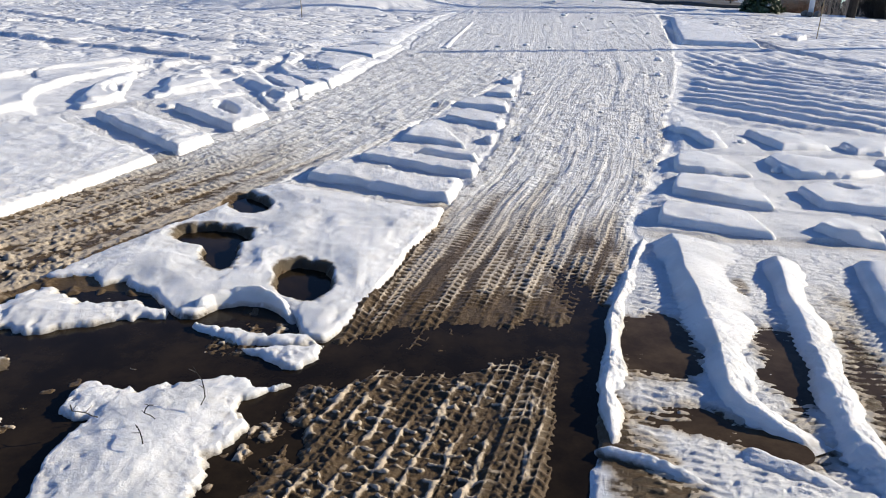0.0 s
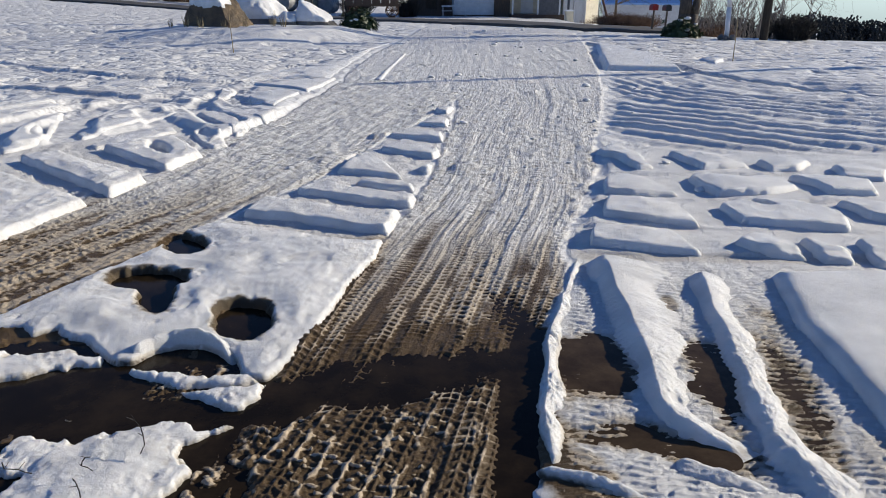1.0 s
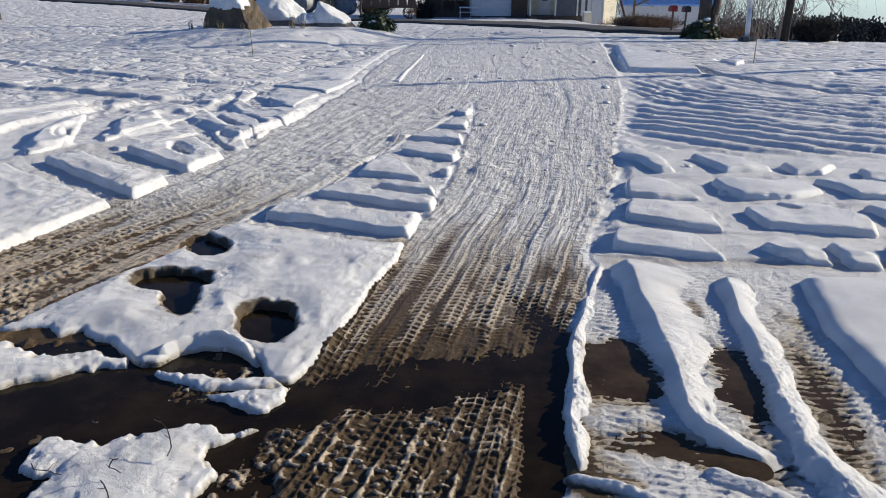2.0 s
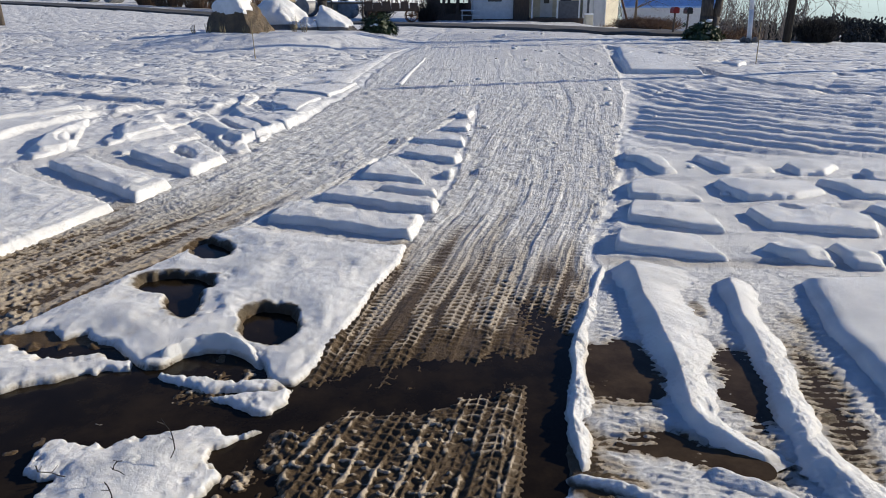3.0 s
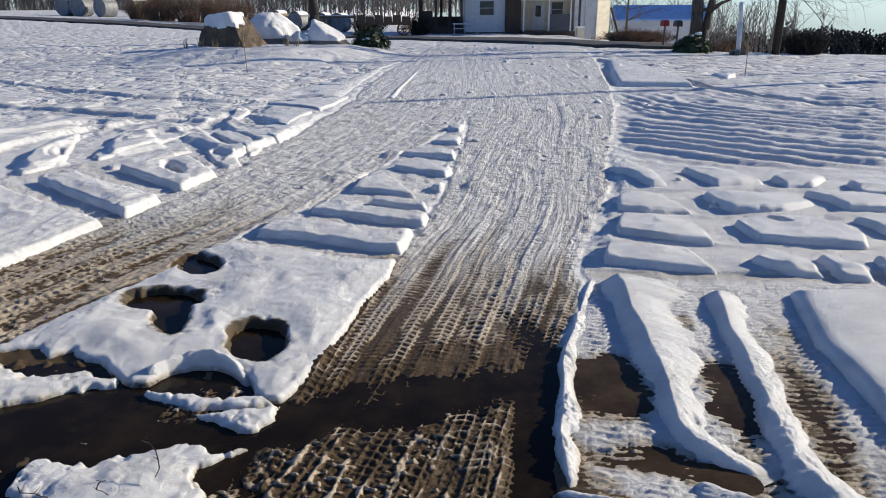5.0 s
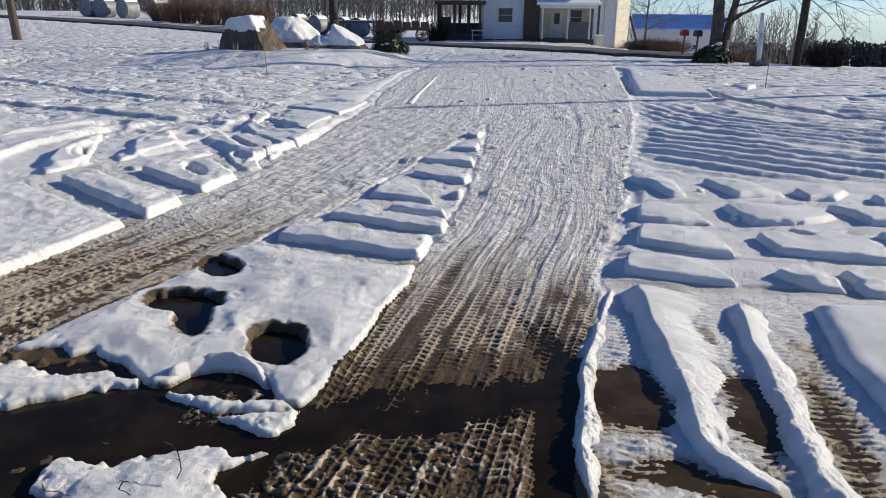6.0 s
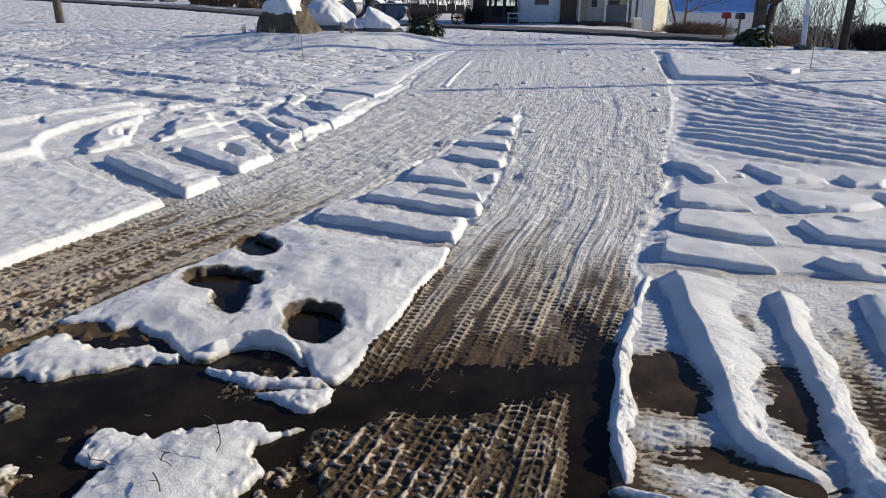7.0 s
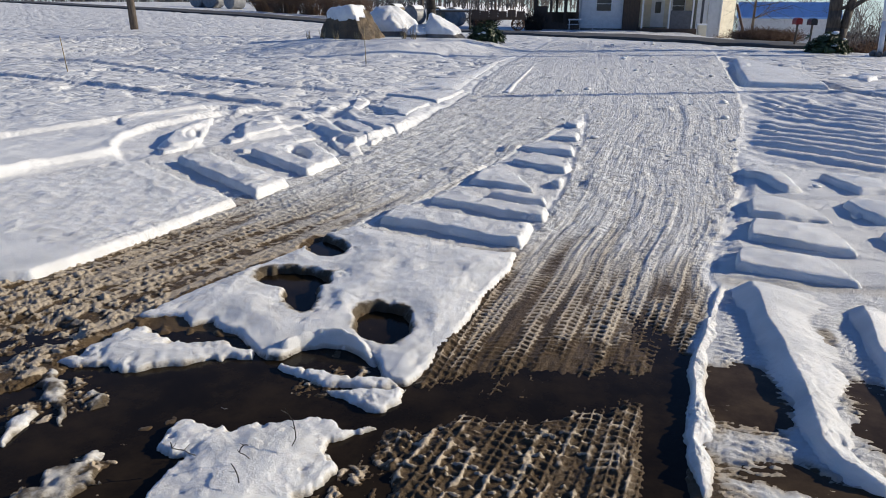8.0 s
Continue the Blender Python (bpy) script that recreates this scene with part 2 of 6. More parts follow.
LEFT_RUTS = [  # centre line, half width, depth
    ([(-2.99, 5.49), (-3.72, 6.20), (-4.23, 6.74), (-4.64, 7.32), (-4.86, 7.98), (-4.78, 8.80), (-4.55, 9.48)], 0.26, 0.11),
    ([(-2.47, 6.02), (-3.25, 6.90), (-3.75, 7.52), (-4.10, 8.11), (-4.32, 8.88), (-4.27, 9.72), (-3.93, 10.53)], 0.26, 0.11),
    ([(-7.05, 5.96), (-6.37, 7.29), (-5.86, 8.35), (-5.45, 9.20), (-4.93, 10.00)], 0.24, 0.09),
    ([(-5.50, 4.52), (-4.92, 5.50), (-4.70, 6.07), (-4.40, 6.78)], 0.24, 0.09),
    ([(-17.02, 16.10), (-11.66, 13.86), (-9.53, 12.93), (-6.89, 11.59), (-5.00, 10.72), (-3.30, 9.95)], 0.22, 0.1),
    ([(-10.20, 15.36), (-6.94, 13.90), (-5.64, 13.05), (-3.58, 12.37), (-2.71, 12.33)], 0.22, 0.1),
    ([(-18.64, 18.72), (-13.05, 17.94), (-8.75, 15.15), (-5.72, 12.65)], 0.2, 0.07),
    ([(-3.62, 8.78), (-3.32, 9.16), (-3.11, 10.67), (-2.92, 11.57)], 0.15, 0.08),
    ([(-2.79, 7.93), (-3.28, 8.66), (-3.63, 9.28)], 0.16, 0.08),
    ([(-2.35, 8.33), (-2.75, 9.01), (-3.21, 9.96)], 0.17, 0.09),
    ([(-2.41, 9.78), (-2.79, 10.37), (-3.21, 11.03)], 0.15, 0.08)]
ZONE_RIGHT = [(-0.1, 0.5), (0.3, 3.0), (0.8, 5.0), (1.2, 7.5), (3.2, 7.6), (4.6, 7.4), (9.0, 6.0), (9.0, 0.5)]
ZONE_MIDDLE = [(-4.2, 1.0), (-2.6, 4.0), (-1.8, 5.8), (-0.2, 11.4), (0.9, 11.4), (1.1, 9.0), (0.4, 5.5), (0.1, 4.0), (-0.4, 1.0)]
POOLS = [  # melted holes in the slabs: place, half axes, turn, depth
    (-0.89, 3.12, 0.15, 0.22, 18, 0.05), (-1.55, 3.64, 0.24, 0.17, -16, 0.05), (-1.42, 3.40, 0.09, 0.22, 22, 0.05), (-1.52, 4.22, 0.12, 0.21, 30, 0.05),
    (-1.35, 2.50, 0.80, 0.26, -8, 0.06), (-2.05, 2.10, 0.50, 0.30, 40, 0.06), (-1.52, 1.86, 0.18, 0.22, 30, 0.06)]
BASINS = [  # shallow dips with a gentle shore
    (0.74, 2.73, 0.14, 0.20, -6, 0.030), (1.24, 2.60, 0.08, 0.22, -12, 0.028), (1.50, 2.42, 0.035, 0.28, -12, 0.018),
    (0.77, 2.15, 0.12, 0.045, -10, 0.026), (1.01, 2.055, 0.075, 0.045, -25, 0.045), (0.16, 2.66, 0.50, 0.13, 10, 0.031), (0.48, 2.95, 0.08, 0.34, 12, 0.026),
    (-0.30, 2.50, 0.42, 0.08, 6, 0.031), (0.46, 2.10, 0.05, 0.50, 14, 0.018)]

STAINS = [  # tyre-marked snow soaked brown: place, half axes, strength
    (0.75, 2.66, 0.17, 0.34, 0.58), (0.74, 2.22, 0.15, 0.10, 0.44), (0.98, 2.06, 0.14, 0.08, 0.70), (1.24, 2.58, 0.10, 0.30, 0.54), (1.27, 3.32, 0.05, 0.13, 0.50),
    (1.51, 2.40, 0.07, 0.40, 0.36), (1.68, 3.05, 0.12, 0.40, 0.20), (1.14, 2.20, 0.09, 0.09, 0.42), (1.60, 1.98, 0.10, 0.24, 0.26), (0.52, 1.92, 0.14, 0.05, 0.75)]

SHOALS = [  # crumbled brown slush that just breaks the water
    (-1.99, 2.32, 0.12, 0.17, 0), (-2.11, 2.30, 0.08, 0.30, 10), (-2.11, 2.06, 0.14, 0.16, 0), (-1.66, 1.80, 0.15, 0.17, 0), (-0.69, 1.99, 0.11, 0.22, 0), (-0.95, 2.68, 0.14, 0.06, 0), (-1.05, 2.55, 0.19, 0.15, 0), (-1.25, 2.18, 0.09, 0.06, 0), (-2.60, 2.71, 0.24, 0.22, 0)]


def tread(lat, run, centre, half, pitch, fade):
    """One tyre's print: crosswise lugs with two straight grooves."""
    u = (lat - centre) / half
    on = smooth(1.0, 0.86, np.abs(u))
    lug = np.sin(2 * np.pi * (run / pitch + 0.45 * np.abs(u) + 0.07 * np.sin(run * 3.1) + 0.12 * vnoise(run * 14, u * 2, 3)))
    groove = np.cos(2 * np.pi * u * 1.5)
    worn_off = smooth(-0.55, 0.1, fbm(run * 3.2, u * 0.9 + centre * 31, 1.0, 3, 88))
    return on * fade * worn_off * np.maximum(0.85 * smooth(0.0, 0.75, lug), smooth(0.55, 0.98, groove)), on


def ground_shape(x, y):
    """Height, share of soil and share of standing slush at each place."""
    inr = (y < 34) & (x > -20) & (x < 12) & (y > -1)
    sd_r, sd_l, sd_f = (np.full(x.shape, -9.0) for _ in range(3))
    lat, run = np.full(x.shape, 9.0), np.zeros(x.shape)
    latl, runl = np.full(x.shape, 9.0), np.zeros(x.shape)
    xi, yi = x[inr], y[inr]
    jx, jy = xi + 0.05 * fbm(xi, yi, 0.35, 5, 3, 0.65), yi + 0.05 * fbm(xi, yi, 0.35, 5, 8, 0.65)
    sd_r[inr], sd_l[inr], sd_f[inr] = (edge_distance(jx, jy, o) for o in (LANE_R, LANE_L, LANE_FAR))
    lat[inr], run[inr] = along(xi, yi, LINE_R)
    latl[inr], runl[inr] = along(xi, yi, LINE_L)
    lane = np.maximum(np.maximum(sd_r, sd_l), sd_f)
    zone = np.full(x.shape, -9.0)
    zone[inr] = np.maximum.reduce([edge_distance(jx, jy, o) for o in (ZONE_LEFT, ZONE_RIGHT, ZONE_MIDDLE)])
    field = smooth(0.0, 0.09, -np.maximum(lane, zone)) * (0.55 + 0.45 * smooth(0.0, 0.09 + 0.6 * smooth(8, 14, y), -np.maximum(lane, zone)))
    # the lie of the land: level by the drive, falling away behind the road to the right
    back = smooth(33, 58, y + 0.25 * x)
    z = -0.50 * back * smooth(-25, -5, x) - 0.09 * np.clip(y + 0.6 * x - 68, 0, 150) * smooth(-10, 14, x) - 0.05 * np.clip(y - 160, 0, 9000) * smooth(-200, 20, x)
    z = z - 1.3 * smooth(27.4, 31.0, y) * smooth(9.8, 13.0, x)
    z -= 0.40 * smooth(1.0, 0.0, np.hypot((x + 15.5) / 7.5, (y - 24.5) / 7.0))
    z -= 0.020 * np.clip(x - 4, 0, 30) * smooth(9, 24, y)
    z += 0.03 * np.clip(-x - 8, 0, 45) * smooth(22, 66, y)
    z += 0.34 * smooth(1.0, 0.45, np.hypot((x + 5.6 + 0.8 * fbm(x, y, 3.0, 2, 15)) / 4.9, (y - 24.2) / 4.4))
    mild = smooth(1.2, 2.2, x) * smooth(7, 7.5, y) * smooth(21, 17, y)
    z += field * 0.09 * (1 - 0.8 * mild) * (1 - 0.62 * smooth(7.5, 12.5, y) * smooth(-5.0, -2.4, x)) * (1 - 0.42 * smooth(5.5, 7.0, y) * smooth(-2.0, -3.2, x))
    # open snow: trodden, with grass tufts under it
    tuft = fbm(x, y, 0.62, 3, 21)
    z += field * (0.035 * fbm(x, y, 1.9, 3, 5) - 0.05 * smooth(0.12, 0.6, tuft) * smooth(6, 14, y))
    z += field * 0.014 * fbm(x, y, 0.28, 2, 31) * smooth(40, 15, y)
    # ruts that turn off to the right, round a bend
    bend = np.hypot(x - 8.2, y - 13.8)
    turn = smooth(6.7, 7.4, y) * smooth(15.0, 12.0, y) * smooth(9.3, 8.6, bend) * smooth(-0.02, -0.3, lane) * smooth(0.4, 1.2, bend) * smooth(14, 9, x)
    wob = bend + 0.05 * fbm(x, y, 1.6, 3, 12)
    ridged = np.abs(((wob / 0.37 + 0.35 * vnoise(wob * 1.7, wob * 0 + 3, 4)) % 1.0) - 0.5) * 2
    ang = np.arctan2(y - 13.8, x - 8.2)
    broken = 0.85 + 0.3 * fbm(ang * 6, wob * 2.2, 1.0, 3, 44)
    z += turn * ((0.050 + 0.042 * vnoise(wob * 1.15, ang * 1.6, 40)) * smooth(0.2, 0.8, ridged) * broken - 0.02 + 0.012 * fbm(x, y, 0.12, 2, 6))
    # two wide ruts that come in from the far right, and a hollow along the bank
    for pts in ([(4.6, 25.0), (5.1, 20.0), (5.5, 14.8), (6.9, 11.4), (9.5, 8.6)], [(4.5, 24.5), (4.05, 18.5), (3.75, 15.0)]):
        near = inr & (np.abs(y - 17) < 14)
        d, _ = along(x[near], y[near], curve_points(pts, 4))
        cut = smooth(0.22, 0.15, np.abs(d))
        z[near] -= 0.12 * cut * (1 - smooth(-0.05, 0.05, lane[near]))
    # wheel ruts that curve off across the field on the left
    for pts, half, deep in LEFT_RUTS:
        near = inr & (y > 5) & (y < 22) & (x < 0.5)
        xn, yn = x[near], y[near]
        d, r = along(xn, yn, curve_points(pts, 4))
        d = np.abs(d + 0.03 * fbm(xn, yn, 0.5, 3, 91)) - half * (1 + 0.12 * vnoise(r * 2.2, r * 0 + deep * 70, 4))
        off = 1 - smooth(-0.05, 0.0, lane[near])
        rut = smooth(0.06, -0.04, d) * off * smooth(0.0, 0.5, field[near])
        z[near] = z[near] * (1 - 0.50 * rut) - 0.36 * (deep - 0.03) * rut + (0.012 * np.exp(-((d - 0.07) / 0.06) ** 2) * (0.5 + vnoise(r * 5, d * 9, 6)) + 0.012 * rut * fbm(xn, yn, 0.13, 3, 92)) * off
    mid = smooth(0.0, 0.1, zone) * smooth(0.0, -0.05, lane) * smooth(1.3, 1.0, x - 0.1 * (y - 6)) * smooth(3.6, 4.2, y)
    z += mid * (0.014 * fbm(x, y, 0.09, 4, 55, 0.65) + 0.012 * smooth(0.1, 0.6, fbm(x, y, 0.25, 2, 56)))
    # wheel lanes
    worn = smooth(-0.02, 0.05, lane)
    close = smooth(8.0, 4.5, y)
    streak = fbm(lat * 9, run * 0.55, 1.0, 4, 61)
    streakl = fbm(latl * 9, runl * 0.55, 1.0, 4, 62)
    z += worn * (0.012 * np.where((sd_l > 0) & (sd_r < 0), streakl, streak) * smooth(2, 6, y) + 0.022 * fbm(x, y, 0.13, 3, 63, 0.65) * (0.15 + 0.85 * smooth(4.0, 6.5, y)) + 0.005 * fbm(lat * 24, run * 0.5, 1, 2, 66))
    clod = smooth(0.30, 0.75, fbm(x, y, 0.34, 2, 90)) * worn * smooth(4.5, 7, y) * smooth(0.15, 0.55, np.abs(fbm(lat * 2, run * 0.2, 1, 2, 14)))
    z += 0.035 * clod
    crumbs = np.exp(-(lane / 0.13) ** 2) * smooth(3.4, 4.6, y) * smooth(16, 8, y)
    z += crumbs * (0.020 + 0.0012 * np.clip(y, 0, 20)) * np.maximum(fbm(x, y, 0.11, 4, 95, 0.65), -0.25)
    crest = np.zeros(x.shape)
    fade = close * smooth(-0.01, 0.06, sd_r)
    chips = 0.5 + 0.5 * np.sin(2 * np.pi * (run / 0.041 + 0.3 * vnoise(lat * 26, run * 2, 12) + 0.6 * vnoise(lat * 5, run * 4, 13)))
    chips = smooth(0.45, 0.95, chips) * smooth(-0.05, 0.45, fbm(lat * 14, run * 5, 1.0, 3, 17)) * fade
    z += 0.006 * chips
    crest = np.maximum(crest, 0.62 * chips)
    wide = 1 + 0.12 * np.clip(run - 1, 0, 6)
    for k, (c, half, pitch) in enumerate([(-0.50, 0.062, 0.050), (-0.385, 0.050, 0.044), (-0.22, 0.062, 0.047), (-0.09, 0.060, 0.047), (0.05, 0.066, 0.055), (0.18, 0.055, 0.048), (0.33, 0.06, 0.05), (0.46, 0.055, 0.042)]):
        t, on = tread(lat + 0.03 * np.sin(run * 0.8 + k), run, c * wide, half * wide, pitch, fade)
        z += 0.009 * t - 0.003 * on * fade
        crest = np.maximum(crest, t)
    lugs = smooth(2.46, 2.26, y - 0.12 * x + 0.10 * fbm(x, y, 0.22, 3, 29)) * smooth(0.0, 0.08, sd_r)
    wl, wr = lat + 0.016 * fbm(x, y, 0.10, 3, 2), run + 0.022 * fbm(x, y, 0.09, 3, 5)
    cut = np.minimum(np.abs(((wl / 0.098) % 1.0) - 0.5) * 2, 1.35 * np.abs((((wr + 0.03 * np.floor(wl / 0.098)) / 0.072) % 1.0) - 0.5) * 2)
    wet_rut = smooth(0.12, 0.20, x - 0.10 - 0.16 * (y - 2.1) + 0.02 * fbm(x, y, 0.2, 2, 4)) * smooth(3.1, 2.7, y) * smooth(-0.02, 0.03, sd_r)
    lugs = lugs * (1 - 0.8 * wet_rut) * (1 - 0.55 * smooth(0.02, 0.10, x - 0.16 * (y - 2.1)))
    net = smooth(0.30, 0.03, cut + 0.30 * fbm(x, y, 0.030, 3, 77, 0.65)) * smooth(-0.50, 0.20, fbm(x, y, 0.13, 4, 15, 0.65)) * (0.95 + 0.35 * fbm(x, y, 0.03, 2, 16))
    z += lugs * (0.012 * net - 0.005 + 0.006 * fbm(x, y, 0.030, 3, 28, 0.65)) - 0.026 * wet_rut
    rail = smooth(0.012, 0.004, np.abs(x - 0.215 - 0.20 * (y - 2.1) - 0.008 * vnoise(y * 9, y * 0, 3))) + smooth(0.010, 0.004, np.abs(x - 0.175 - 0.12 * (y - 2.1)))
    rail = rail * smooth(2.34, 2.26, y) * smooth(-0.5, 0.2, fbm(x, y, 0.12, 3, 31))
    z += 0.010 * rail * lugs
    crest = np.maximum(np.maximum(crest * (1 - lugs) * (1 - wet_rut), lugs * net * 0.92), 0.6 * rail)
    fadel = smooth(9.0, 5.0, y) * smooth(-0.01, 0.06, sd_l)
    for c in (-0.34, -0.12, 0.1, 0.32):
        t, on = tread(latl + 0.02 * np.sin(runl * 0.9), runl, c, 0.09, 0.06, fadel)
        z += 0.010 * t
        crest = np.maximum(crest, 0.6 * t)
    by = smooth(3.9, 3.2, y)
    chunk = by * smooth(-0.1, 0.35, fbm(x, y, 0.045, 4, 71, 0.65)) + (1 - by) * 0.8 * smooth(0.0, 0.4, fbm(x, y, 0.035, 3, 72, 0.6))
    z += (0.007 + 0.009 * by) * chunk * fadel * smooth(-1.2, -1.9, x)
    crest = np.maximum(crest, chunk * fadel * 0.85)
    crest = np.maximum(crest, smooth(0.0, 0.4, streakl) * fadel * 0.75)
    # the tyre-marked ground on the right, between the ridges
    marked = smooth(0.0, 0.08, zone) * smooth(0.0, -0.1, lane) * smooth(0.3, 0.6, x)
    by_cam = smooth(4.0, 3.7, y)
    phase = (y + 0.10 * (x - 1) + 0.012 * fbm(x, y, 0.10, 3, 9)) / 0.043 + 0.35 * np.abs((((x - 0.16 * y) / 0.155) % 1.0) - 0.5) * 2
    bars = smooth(-0.1, 0.8, np.sin(2 * np.pi * phase)) * smooth(-0.55, 0.15, fbm(x, y, 0.16, 3, 19))
    gap = smooth(0.10, 0.03, np.abs((((x - 0.16 * y) / 0.155 + 0.25) % 1.0) - 0.5))  # grooves along the tyre
    grit = fbm(x, y, 0.028, 3, 23, 0.7)
    z += marked * by_cam * (0.0066 * bars * (1 - 0.7 * gap) + 0.0045 * grit) + marked * 0.007 * fbm(x, y, 0.09, 3, 20)
    crest = np.maximum(crest, marked * by_cam * np.clip(0.60 * bars + 0.80 * smooth(-0.05, 0.3, grit), 0, 1))
    # rows of snow between the ruts that cross on the right: steep towards the drive's end, long backs
    for y0, gap in ((4.05, 0.50), (4.57, 0.66), (5.26, 0.82), (6.09, 0.92)):
        f = (y + 0.06 * (x - 1.0) - y0 + 0.04 * fbm(x, y, 0.3, 3, 26)) / gap
        z += marked * (0.024 + 0.020 * fbm(x, y, 0.5, 2, 27)) * smooth(0.0, 0.07, f) * smooth(1.0, 0.55, f) * smooth(0.02, 0.14, -lane)
    # soil that the wheels have brought up, least far from the camera's end
    patch = fbm(x, y, 0.8, 4, 51)
    soil_r = smooth(0.0, 0.06, sd_r) * (0.95 - 0.40 * smooth(2.8, 3.5, y + 0.5 * streak + 0.2 * patch) - 0.45 * smooth(3.5, 5.2, y + 0.9 * streak + 0.4 * patch))
    soil_r = soil_r * (1 - 0.30 * lugs)
    soil_l = smooth(0.0, 0.06, sd_l) * (0.60 - 0.50 * smooth(3.8, 6.4, y + 0.9 * streakl + 0.5 * patch))
    soil_m = smooth(0.0, 0.1, zone) * smooth(0.14, 0.04, lane) * smooth(0.05, -0.1, x) * smooth(4.9, 3.6, y + 0.4 * patch) * smooth(-4.4, -3.0, x + 0.4 * patch)
    lump = soil_m * smooth(0.05, 0.55, fbm(x, y, 0.07, 3, 58))
    z -= 0.030 * soil_m * smooth(3.1, 2.8, y) * smooth(0.03, -0.05, lane)
    z += 0.014 * lump + 0.010 * soil_m * fbm(x, y, 0.2, 3, 59)
    crest = np.maximum(crest, 0.55 * lump)
    soil = np.maximum.reduce([soil_r, soil_l, soil_m, worn * (0.01 + 0.06 * np.where((sd_l > 0) & (sd_r < 0), streakl, streak) + 0.07 * smooth(12, 6, y))])
    dirty = np.zeros(x.shape)
    for cx, cy, rx, ry, much in STAINS:
        dirty = np.maximum(dirty, much * smooth(1.25, 0.55, np.hypot((x - cx - 0.14 * (y - cy)) / rx, (y - cy) / ry) + 0.35 * fbm(x, y, 0.14, 4, 85, 0.6)))
    soil = np.maximum(soil, marked * by_cam * (dirty + 0.05 * patch))
    soil = np.maximum(soil, mid * (0.12 + 0.1 * patch))
    soil = np.maximum(soil, marked * smooth(0.12, 0.03, np.abs(y - 4.03 + 0.06 * (x - 0.8))) * 0.25)
    # hollows where meltwater stands
    xr, yr = x + 0.05 * fbm(x, y, 0.25, 4, 33) + 0.022 * fbm(x, y, 0.05, 2, 35), y + 0.05 * fbm(x, y, 0.25, 4, 34) + 0.022 * fbm(x, y, 0.05, 2, 36)
    dip = np.zeros(x.shape)
    for cx, cy, rx, ry, turned, deep in BASINS:
        d = oval(xr, yr, cx, cy, rx, ry, turned) + 0.07 * fbm(x, y, 0.16, 4, 38, 0.6)
        k = smooth(0.20, -0.08, d)
        if cx < 0.6:
            k = k * smooth(-0.06, 0.02, sd_r)
        else:
            k = k * smooth(0.02, -0.04, sd_r)
        dip = np.maximum(dip, deep * k)
        crest = crest * (1 - 0.75 * smooth(0.05, -0.06, d)) * (1 - (0.35 if cx < 0.6 else 0.0) * smooth(0.5, 0.0, d) * smooth(2.4, 2.7, y))
        soil = np.maximum(soil, (0.95 if cx < 0.6 else 0.70) * smooth(0.13, -0.02, d))
    z += (0.35 * fbm(x, y, 0.035, 4, 37, 0.7) - 1) * dip
    for cx, cy, rx, ry, turned, deep in POOLS:
        d = oval(xr, yr, cx, cy, rx, ry, turned)
        k = smooth(0.05, -0.05, d)
        z = z * (1 - 0.85 * k) - deep * k
        crest = crest * (1 - 0.9 * k)
        soil = np.maximum(soil, 1.15 * smooth(0.09, 0.0, d))
    for o in SHOALS:
        d = oval(xr, yr, *o) + 0.10 * fbm(x, y, 0.2, 3, 46)
        k = smooth(0.06, -0.06, d) * (zone > -0.05)
        bits = fbm(x, y, 0.055, 4, 47, 0.68)
        z = z * (1 - k) + k * (-0.018 + 0.030 * bits)
        soil = soil * (1 - k) + k * (0.85 - 0.3 * smooth(-0.1, 0.4, fbm(x, y, 0.2, 2, 48)))
        crest = np.maximum(crest, k * smooth(0.05, 0.45, bits))
    tips = np.clip(crest, 0, 1) * (0.55 + 0.45 * smooth(-0.4, 0.4, fbm(x, y, 0.05, 2, 81)))
    global LAST_CHURN
    global LAST_OPEN, LAST_LANE
    in_left = (sd_l > 0) & (sd_r < 0)
    LAST_LANE = np.where(in_left, latl + 7, lat), np.where(in_left, runl + 40, run), worn * (0.25 + 0.75 * smooth(3.2, 5.0, y))
    # open field mask: carries the painted hollow shade and the field's bumps
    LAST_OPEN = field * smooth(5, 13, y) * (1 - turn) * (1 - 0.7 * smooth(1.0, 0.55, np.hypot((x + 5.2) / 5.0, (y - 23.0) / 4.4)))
    LAST_CHURN = np.clip(worn * (0.15 + 0.85 * smooth(3.5, 6.0, y)) + 0.6 * smooth(-1.2, -1.9, x) * worn + 0.7 * marked + 0.45 * turn + 0.8 * mid, 0, 1)
    return z, np.clip(soil, 0, 1.2), tips


